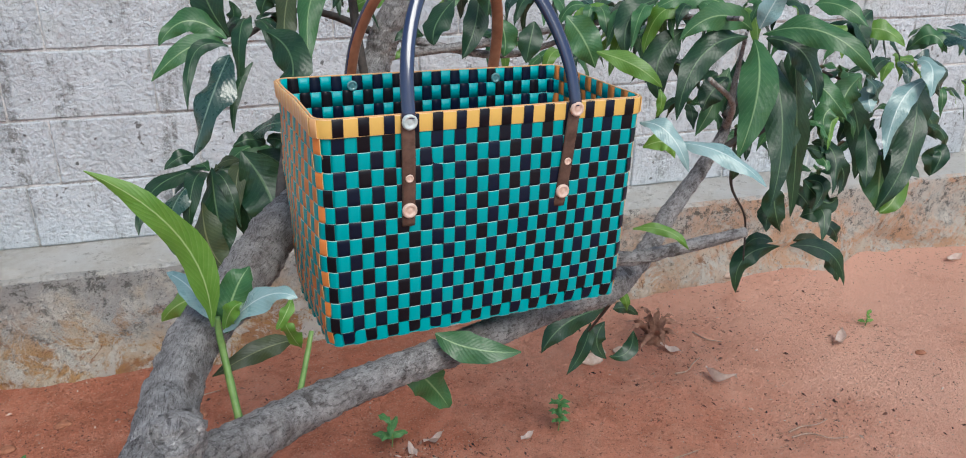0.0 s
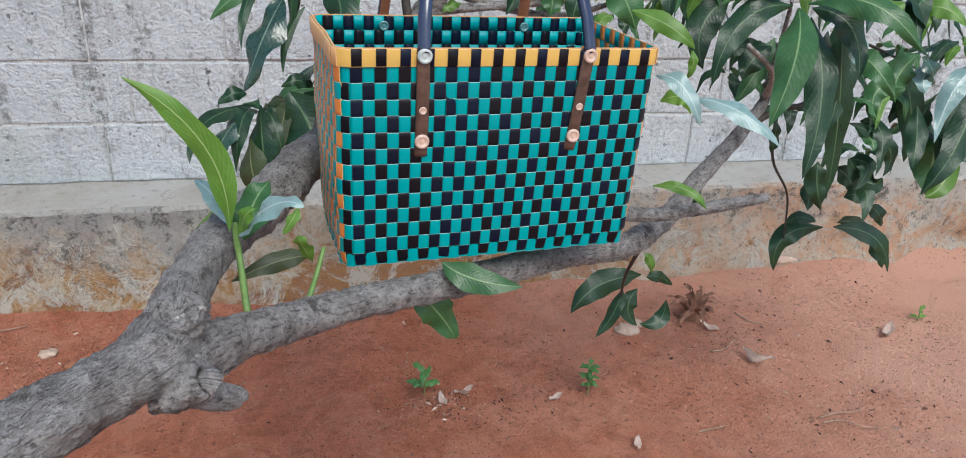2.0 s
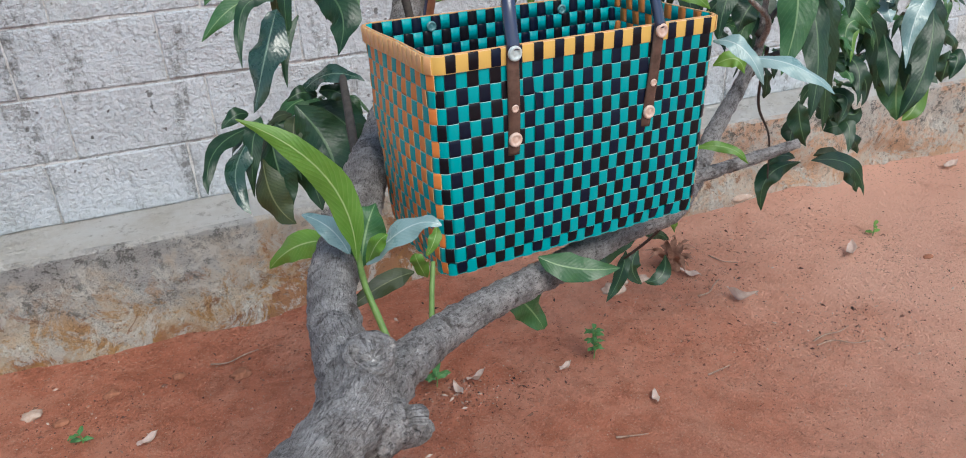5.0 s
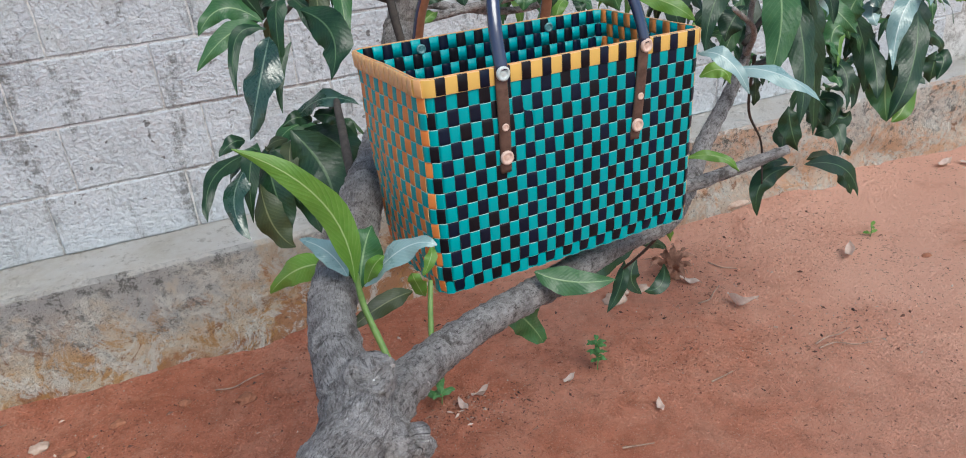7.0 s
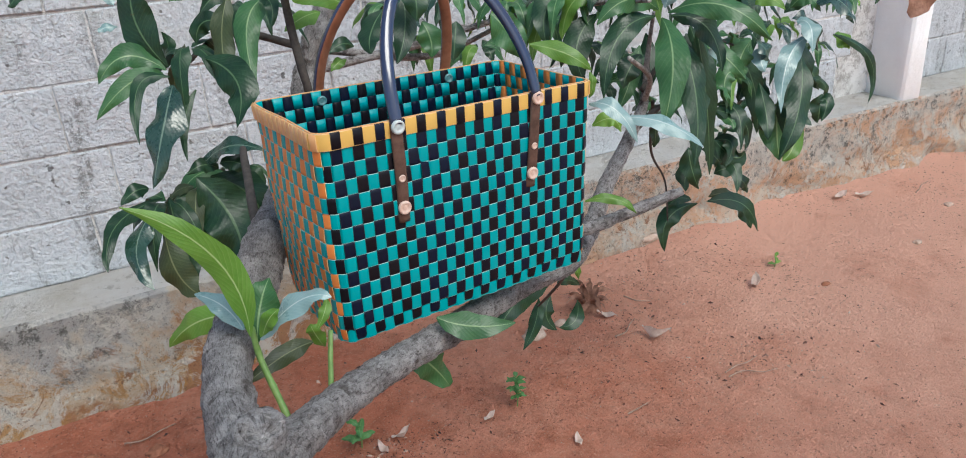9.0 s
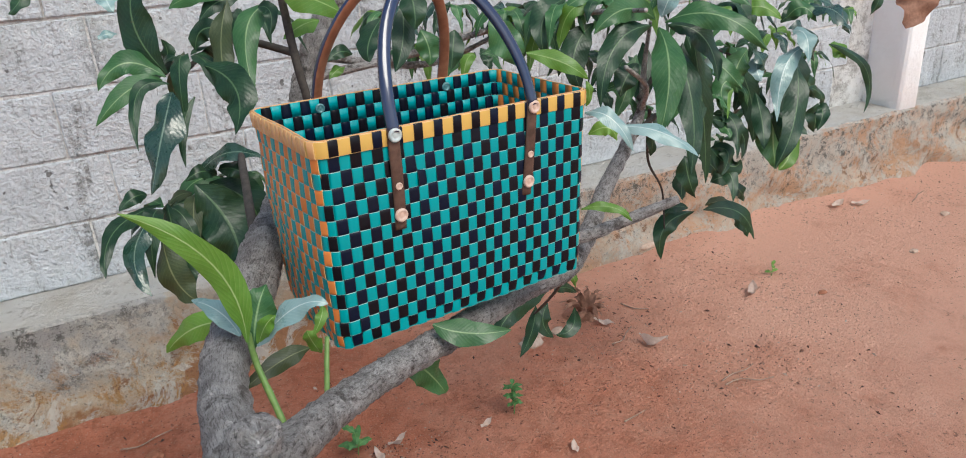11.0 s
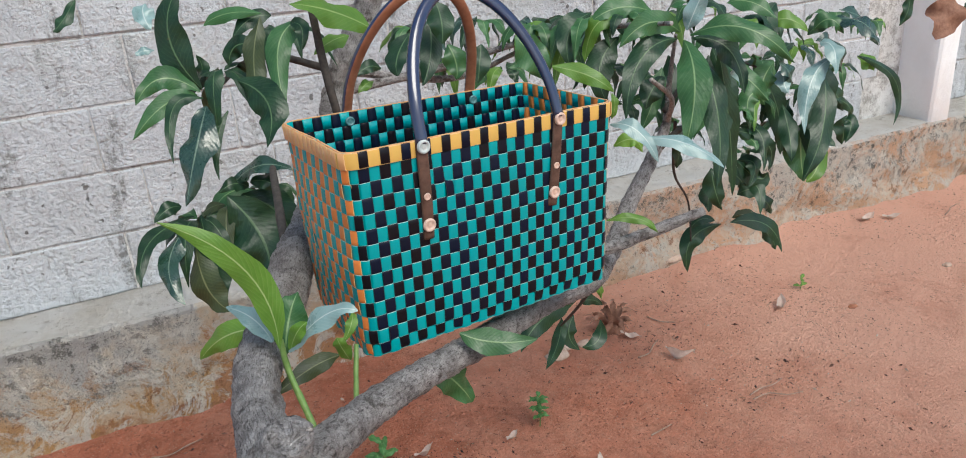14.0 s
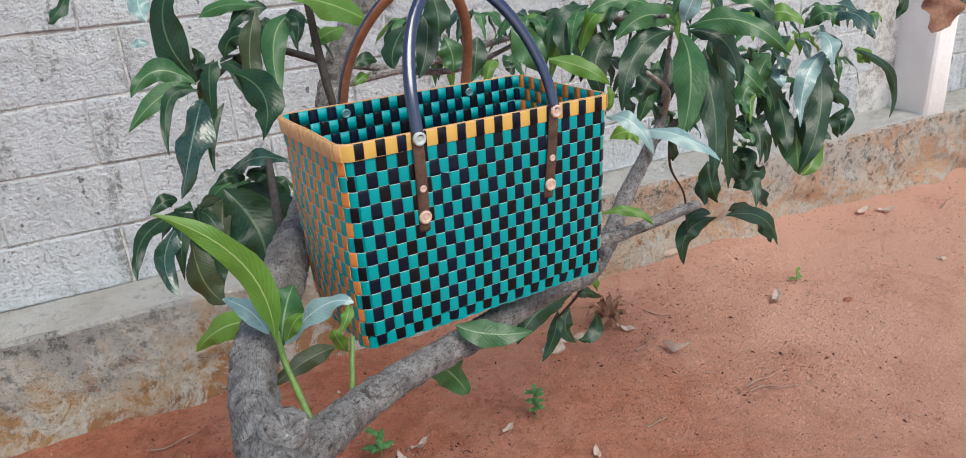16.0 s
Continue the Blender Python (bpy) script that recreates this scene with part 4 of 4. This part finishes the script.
def shell(s, h):
    """A place and outward normal on the basket's side: s runs round in cells (front, right, back, left), h is the height."""
    f = h / BH
    back = BD_LOW + (BD_TOP - BD_LOW) * f ** 0.8
    s = s % (2 * NF + 2 * NS)
    tuck = 0.0035 * max(0.0, 1 - f * 9) ** 2
    lean = 0.004 * (1 - f) + tuck
    x0, x1, y0, y1 = lean, BW - lean, tuck, back - tuck
    rc = 0.014
    if s < NF:
        k = s / NF
        p, n = Vector((x0 + (x1 - x0) * k, y0, h)), Vector((0, -1, 0))
    elif s < NF + NS:
        k = (s - NF) / NS
        p, n = Vector((x1, y0 + (y1 - y0) * k, h)), Vector((1, 0, 0))
    elif s < 2 * NF + NS:
        k = (s - NF - NS) / NF
        p, n = Vector((x1 - (x1 - x0) * k, y1, h)), Vector((0, 1, 0))
    else:
        k = (s - 2 * NF - NS) / NS
        p, n = Vector((x0, y1 - (y1 - y0) * k, h)), Vector((-1, 0, 0))
    # round the upright corners
    cx, cy = min(max(p.x, x0 + rc), x1 - rc), min(max(p.y, y0 + rc), y1 - rc)
    d = Vector((p.x - cx, p.y - cy, 0))
    if abs(d.x) > 1e-6 and abs(d.y) > 1e-6:
        n = d.normalized()
        p = Vector((cx, cy, h)) + n * rc
    swell = 0.006 * math.sin(math.pi * k) * math.sin(math.pi * min(1, f * 1.05)) + 0.0022 * noise.noise((s * 0.19, h * 17, 3))
    return p + n * swell, n


def ribbon(rows, thick):
    """A strip from rows of (centre, half-width vector, normal); its cut edges take the second material."""
    bm = bmesh.new()
    sec = []
    for p, a, n in rows:
        o = n * (thick / 2)
        sec.append([bm.verts.new(q) for q in (p - a + o, p - a * 0.94 + o * 1.25, p + a * 0.94 + o * 1.25, p + a + o, p + a - o, p - a - o)])
    for r, s in zip(sec, sec[1:]):
        for k in range(6):
            f = bm.faces.new((r[k], r[(k + 1) % 6], s[(k + 1) % 6], s[k]))
            f.material_index = 1 if k in (0, 2, 3, 5) else 0
    return bm


def weave(t):
    """The rise and dip of a strip along one cell: 1 on top, 0 where it dives."""
    return max(0.0, min(1.0, math.sin(math.pi * t) * 5.0)) + 0.22 * math.sin(math.pi * t)


def build_basket():
    around, amp, th = 2 * NF + 2 * NS, 0.00085, 0.0006
    fr = (0.0, 0.03, 0.08, 0.25, 0.5, 0.75, 0.92, 0.97)
    for r in range(ROWS_N):
        rows = []
        for c in range(around):
            over = 1 if (c + r) % 2 == 0 else -1
            for t in fr:
                p, n = shell(c + t, (r + 0.5) * ROW)
                tilt = 0.00022 * noise.noise((c * 1.7, r * 2.3, 0))
                rows.append((p + n * (over * amp * weave(t) + tilt), Vector((0, 0, ROW * 0.497)), n))
        rows.append(rows[0])
        part("strip", ribbon(rows, th), [TEAL, EDGE], basket)
    pw = BW / NF
    for c in range(around):
        front = c < NF or NF + NS <= c < 2 * NF + NS
        rows = []
        for r in range(ROWS_N):
            over = -1 if (c + r) % 2 == 0 else 1
            for t in fr + ((0.99,) if r == ROWS_N - 1 else ()):
                h = (r + t) * ROW
                p, n = shell(c + 0.5, h)
                q, _ = shell(c + 0.501, h)
                side = (q - p)
                side = side.normalized() if side.length > 0 else Vector((1, 0, 0))
                p0, _ = shell(c + 0.005, h)
                p1, _ = shell(c + 0.995, h)
                rows.append((p + n * over * amp * weave(t), side * ((p1 - p0).length / 2), n))
        part("strip", ribbon(rows, th), [BLACK if front else ORANGE, DARK_EDGE if front else WARM_EDGE], basket, "black upright strip" if front else "orange upright strip")
    # folded top binding
    rows, cap = [], []
    for k in range(around * 3):
        p, n = shell(k / 3, BH)
        cap.append((p + Vector((0, 0, -0.0004)), n * 0.0010, Vector((0, 0, 1))))
    cap.append(cap[0])
    part("rim_binding", ribbon(cap, 0.0016), [ORANGE_RIM, ORANGE_RIM], basket, "orange folded rim edge")
    # the yellow band outside the rim, and the upright ends folded over it
    rows = []
    for k in range(around * 4 + 1):
        p, n = shell(k / 4, (ROWS_N - 0.53) * ROW)
        rows.append((p + n * 0.0024, Vector((0, 0, ROW * 0.52)), n))
    part("rim_band", ribbon(rows, 0.0012), [YELLOW, WARM_EDGE], basket, "yellow rim band")
    for c in range(around):
        front = c < NF or NF + NS <= c < 2 * NF + NS
        if front and c % 2 == 0:
            continue
        rows = []
        for t in (-0.06, 0.04, 0.5, 0.93, 1.0):
            h = (ROWS_N - 1 + t) * ROW
            p, n = shell(c + 0.5, h)
            p0, _ = shell(c + 0.07, h)
            p1, _ = shell(c + 0.93, h)
            rows.append((p + n * (0.0036 if 0 < t < 0.95 else 0.0022), (p1 - p0) / 2, n))
        part("fold", ribbon(rows, 0.0009), [BLACK if front else ORANGE_RIM, DARK_EDGE if front else WARM_EDGE], basket)
    bm = bmesh.new()
    box(bm, (0.014, 0.010, 0.0004), (BW - 0.014, BD_LOW - 0.010, 0.0024))
    part("base", bm, TEAL, basket, smooth=False)


def strap(pts, width, thick, front, back, name, label):
    """A flat vinyl strap along pts of (place, outward normal)."""
    c = [np.array((*p, *n)) for p, n in pts]
    c = spline(c, 6)
    bm, sec = bmesh.new(), []
    for i, q in enumerate(c):
        p, n = Vector(q[:3]), Vector(q[3:]).normalized()
        t = Vector(c[min(i + 1, len(c) - 1)][:3]) - Vector(c[max(i - 1, 0)][:3])
        s = t.cross(n).normalized()
        n = s.cross(t).normalized()
        prof = [(-0.5, -0.3), (-0.5, 0.2), (-0.40, 0.5), (-0.15, 0.62), (0.15, 0.62), (0.40, 0.5), (0.5, 0.2), (0.5, -0.3), (0.35, -0.5), (-0.35, -0.5)]
        sec.append([bm.verts.new(p + s * a * width + n * b * thick) for a, b in prof])
    for r, s in zip(sec, sec[1:]):
        for k in range(10):
            f = bm.faces.new((r[k], r[(k + 1) % 10], s[(k + 1) % 10], s[k]))
            f.material_index = 1 if k in (7, 8, 9) else 0
    bm.faces.new(sec[0][::-1])
    bm.faces.new(sec[-1])
    bmesh.ops.recalc_face_normals(bm, faces=bm.faces)
    return part(name, bm, [front, back], basket, label)


def rivet(p, n, r, material, owner, name="rivet"):
    """A domed rivet with a rolled ring and a sunk middle."""
    bm = bmesh.new()
    prof = [(1.0, 0.0), (1.0, 0.22), (0.90, 0.36), (0.72, 0.40), (0.58, 0.30), (0.46, 0.22), (0.30, 0.26), (0.0, 0.32)]
    rings = []
    for a, b in prof[:-1]:
        rings.append([bm.verts.new((a * r * math.cos(w), a * r * math.sin(w), b * r)) for w in [2 * math.pi * k / 20 for k in range(20)]])
    top = bm.verts.new((0, 0, prof[-1][1] * r))
    for a, b in zip(rings, rings[1:]):
        for k in range(20):
            bm.faces.new((a[k], a[(k + 1) % 20], b[(k + 1) % 20], b[k]))
    for k in range(20):
        bm.faces.new((rings[-1][k], rings[-1][(k + 1) % 20], top))
    ob = part(name, bm, material, owner)
    ob.matrix_basis = Matrix.Translation(p) @ Vector(n).to_track_quat("Z", "Y").to_matrix().to_4x4()


ORANGE_RIM = make_plastic("orange_rim_strip", (0.76, 0.40, 0.17), 0.40)
build_basket()
U0, U1, ARC = 0.086, 0.270, 0.150


def build_handle(y, out):
    """A carrying handle: two riveted straps and one arched grip. out is -1 on the front and 1 on the back."""
    for u, lean in ((U0, 0.0), (U1, -0.012 * (out < 0))):
        pts = [((u + lean * (1 - k / 4), y + out * (0.0050 + 0.0015 * math.sin(k)), BH - 0.112 + k * 0.028), (0, out, 0)) for k in range(5)]
        own = strap(pts, 0.0140, 0.0040, STRAP, TAN, "strap", "dark brown riveted strap end")
        n = (0, out, 0)
        for dz, r, m in ((-0.006, 0.0078, CLEAR if (u == U0 and out < 0) else RIVET), (-0.062, 0.0042, RIVET), (-0.095, 0.0078, RIVET)):
            rivet((u + lean * (-dz / 0.11), y + out * 0.0082, BH + dz), n, r, m, own)
        rivet((u, y - out * 0.0030, BH - 0.012), (0, -out, 0), 0.0062, INNER, own)
    pts = []
    mid, half = (U0 + U1) / 2, (U1 - U0) / 2
    for k in range(13):
        w = math.pi * k / 12
        cx, cz = math.cos(w), math.sin(w)
        x = mid - half * cx
        z = BH - 0.004 + ARC * cz
        yy = y + out * 0.0062 - out * 0.072 * cz ** 1.2
        pts.append(((x, yy, z), (-0.35 * cx, out * 1.0, 0.25 * cz)))
    strap(pts, 0.0135, 0.0080, NAVY, TAN, "handle", "arched glossy navy vinyl grip tinted by sky reflection, tan underneath")


build_handle(0.0, -1)
build_handle(BD_TOP, 1)


# ---- things on the ground ----
def dry_leaf(x, y, length, turn, curl, tilt=0, material=DRY, label="curled dry pale brown leaf fallen on the soil"):
    bm = bmesh.new()
    uvl = bm.loops.layers.uv.verify()
    n, rows = 10, []
    for i in range(n + 1):
        t = i / n
        w = length * 0.20 * math.sin(math.pi * t ** 0.85) ** 0.8 + 0.0008 if 0 < t < 1 else 0.0008
        rows.append([bm.verts.new((length * (t - 0.5), u * w, 0.004 + curl * length * ((t - 0.45) ** 2 * 1.6 + abs(u) * 0.28 * math.sin(math.pi * t)) + 0.004 * math.sin(9 * t + u))) for u in (-1, -0.4, 0, 0.4, 1)])
    for r, s in zip(rows, rows[1:]):
        for k in range(4):
            bm.faces.new((r[k], r[k + 1], s[k + 1], s[k]))
    r = bmesh.ops.solidify(bm, geom=bm.faces[:], thickness=0.0008)
    ob = part("fallen_leaf", bm, material)
    ob.matrix_world = pose(x, y, ground_height(x, y) + 0.001 + 0.2 * length * math.sin(radians(abs(tilt))), 0, 0, turn) @ pose(0, 0, 0, tilt, 0, 0)
    tagged(ob, label, "leaf", "fallen leaves")


for x, y, ln, tu, cu, ti in ((1.530, 1.850, 0.095, -60, 0.9, -50), (2.080, 1.945, 0.085, 40, 0.7, -25), (0.660, 1.835, 0.065, 15, 0.6, -25), (-0.196, 1.946, 0.060, 30, 0.6, 0), (0.590, 1.80, 0.05, 100, 0.8, 0),
                         (1.06, 1.572, 0.045, 70, 0.6, 0), (0.905, 1.79, 0.045, 20, 0.7, 0), (1.50, 2.06, 0.07, 130, 0.5, 0), (2.95, 2.32, 0.09, 10, 0.5, 0), (3.05, 2.28, 0.08, -30, 0.6, 0)):
    dry_leaf(x, y, ln, tu, cu, ti)


def ground_twig(x, y, length, turn, kinks, material=STRAW, r=0.0028):
    rng = random.Random(int(x * 100 + y * 1000))
    pts = [(length * (k / kinks - 0.5), rng.uniform(-0.08, 0.08) * length, 0.004 + rng.uniform(0, 0.05) * length, r * (1 - 0.5 * k / kinks)) for k in range(kinks + 1)]
    ob = part("fallen_twig", tube(pts, 7, 0.15, 90, 4), material)
    ob.matrix_world = pose(x, y, ground_height(x, y) + 0.001, 0, 0, turn)
    tagged(ob, "thin dry brown twig lying on the soil", "twig", "fallen twigs")


for x, y, ln, tu, ki in ((1.66, 1.60, 0.14, 3, 3), (1.66, 1.55, 0.15, -25, 3), (0.04, 2.23, 0.14, 8, 3), (-0.666, 2.313, 0.15, 14, 2), (0.93, 1.47, 0.08, -6, 2), (1.66, 2.10, 0.10, -50, 2),
                         (3.35, 2.22, 0.16, 20, 3), (1.28, 1.60, 0.08, 5, 2), (1.50, 1.95, 0.13, 25, 3), (-0.38, 1.76, 0.06, 20, 2)):
    ground_twig(x, y, ln, tu, ki)


def stone(x, y, r, seed, material=STONE, label="small pale stone half sunk in red soil"):
    ob = part("stone", lump(r, (1.3, 1.0, 0.6), 0.45, seed, 3), material)
    ob.location = (x, y, ground_height(x, y) + r * 0.15)
    tagged(ob, label, "stone", "loose stones")


CLOD = make_plain("soil_clod", (0.20, 0.075, 0.04), (0.36, 0.15, 0.085), 60, 0.95, 0.006)
for x, y, r, s in ((-0.499, 2.196, 0.020, 1), (1.226, 2.085, 0.030, 2), (1.27, 2.12, 0.020, 3), (2.83, 1.86, 0.014, 5), (3.27, 2.03, 0.016, 6), (1.98, 2.47, 0.06, 7), (1.34, 2.10, 0.018, 8)):
    stone(x, y, r, s)
for x, y, r, s in ((0.048, 2.142, 0.022, 11), (-0.30, 2.20, 0.016, 12), (-0.42, 2.13, 0.018, 13), (-0.408, 1.91, 0.020, 14), (2.285, 1.825, 0.013, 15), (-0.12, 2.22, 0.014, 16)):
    stone(x, y, r, s, CLOD, "dark red soil clod lying on the ground")


def withered_stump():
    rng = random.Random(3)
    ob = tagged(new("withered_stump"), "withered reddish brown stump of dead leaves in the soil", "stump")
    ob.location = (1.478, 2.134, ground_height(1.478, 2.134))
    part("core", lump(0.035, (1, 1, 1.2), 0.8, 4, 3), K, ob)
    for i in range(16):
        w = rng.uniform(0, 6.28)
        ln = rng.uniform(0.05, 0.12)
        o = Vector((math.cos(w), math.sin(w), 0))
        leaf(K, o * 0.01, o * ln * 0.5 + Vector((0, 0, ln)), o * ln + Vector((0, 0, ln * rng.uniform(0.1, 0.9))), 0.022, (o.x, o.y, 0.5), ob)


withered_stump()


def seedling(x, y, height, pairs, size, label, material, seed):
    rng = random.Random(seed)
    ob = tagged(new("seedling"), label, "plant", "seedlings")
    ob.location = (x, y, ground_height(x, y))
    part("stem", tube([(0, 0, -0.01, 0.0018), (0.004, 0, height * 0.5, 0.0016), (0, 0.003, height, 0.001)], 7), GREEN_STEM, ob)
    for i in range(pairs):
        for s in (-1, 1):
            h = height * (0.35 + 0.65 * i / max(1, pairs - 1))
            w = rng.uniform(-0.5, 0.5) + i * 0.9
            o = Vector((math.cos(w), math.sin(w), 0)) * s
            leaf(material, Vector((0, 0, h)), o * size * 0.5 + Vector((0, 0, h + size * 0.35)), o * size + Vector((0, 0, h + size * rng.uniform(-0.1, 0.3))), size * 0.38, (0, -0.4, 1), ob)


SEED_GREEN = make_leaf("seedling_green", (0.045, 0.150, 0.035), (0.085, 0.23, 0.060), (0.20, 0.34, 0.12), 0.5)
seedling(0.545, 1.850, 0.075, 3, 0.050, "tiny green seedling with a few oval leaves", SEED_GREEN, 1)
seedling(1.000, 1.800, 0.100, 9, 0.030, "small feathery green weed growing in the soil", SEED_GREEN, 2)
seedling(2.250, 2.03, 0.045, 2, 0.03, "tiny pale green weed sprouting from the soil", Y, 3)
seedling(-0.36, 2.02, 0.03, 2, 0.03, "tiny green sprout in the soil", SEED_GREEN, 4)


def litter():
    """Grit, leaf crumbs and straw too small to tell apart."""
    rng = random.Random(9)
    verts, faces = [], []
    for i in range(7000):
        if i < 1800:
            # thickest round the withered stump and where leaves collect
            cx, cy, sx, sy = ((1.36, 1.95, 0.24, 0.12), (1.72, 1.64, 0.26, 0.10), (0.62, 1.80, 0.10, 0.06), (-0.30, 2.10, 0.25, 0.14))[i % 4]
            x, y = rng.gauss(cx, sx), min(2.42, rng.gauss(cy, sy))
        else:
            x, y = rng.uniform(-1.4, 3.9), rng.uniform(1.15, 2.44)
            if noise.noise((x * 1.4, y * 1.4, 5)) + rng.uniform(-0.5, 0.4) < 0:
                continue
        z = ground_height(x, y)
        w, ln = rng.uniform(0, 6.28), rng.uniform(0.0025, 0.009) * (2.8 if rng.random() < 0.07 else 1)
        th = ln * rng.uniform(0.15, 0.5)
        o, s, k = Vector((math.cos(w), math.sin(w), 0)), Vector((-math.sin(w), math.cos(w), 0)), len(verts)
        p = Vector((x, y, z))
        verts += [p - o * ln / 2, p + s * th / 2, p + o * ln / 2, p - s * th / 2, p + Vector((0, 0, 0.002 + th * 0.5))]
        faces += [(k, k + 1, k + 4), (k + 1, k + 2, k + 4), (k + 2, k + 3, k + 4), (k + 3, k, k + 4)]
    me = bpy.data.meshes.new("soil_litter")
    me.from_pydata(verts, [], faces)
    m = Mat("litter", 0.9)
    m.colour(m.ramp(m.island(), (0.0, (0.035, 0.02, 0.015)), (0.5, (0.13, 0.055, 0.036)), (0.75, (0.33, 0.17, 0.11)), (1.0, (0.66, 0.52, 0.42))))
    me.materials.append(m.m)
    tagged(new("soil_litter", me), "scattered grit, leaf crumbs and straw on red soil", "litter", kind="stuff")


litter()
build_wall()
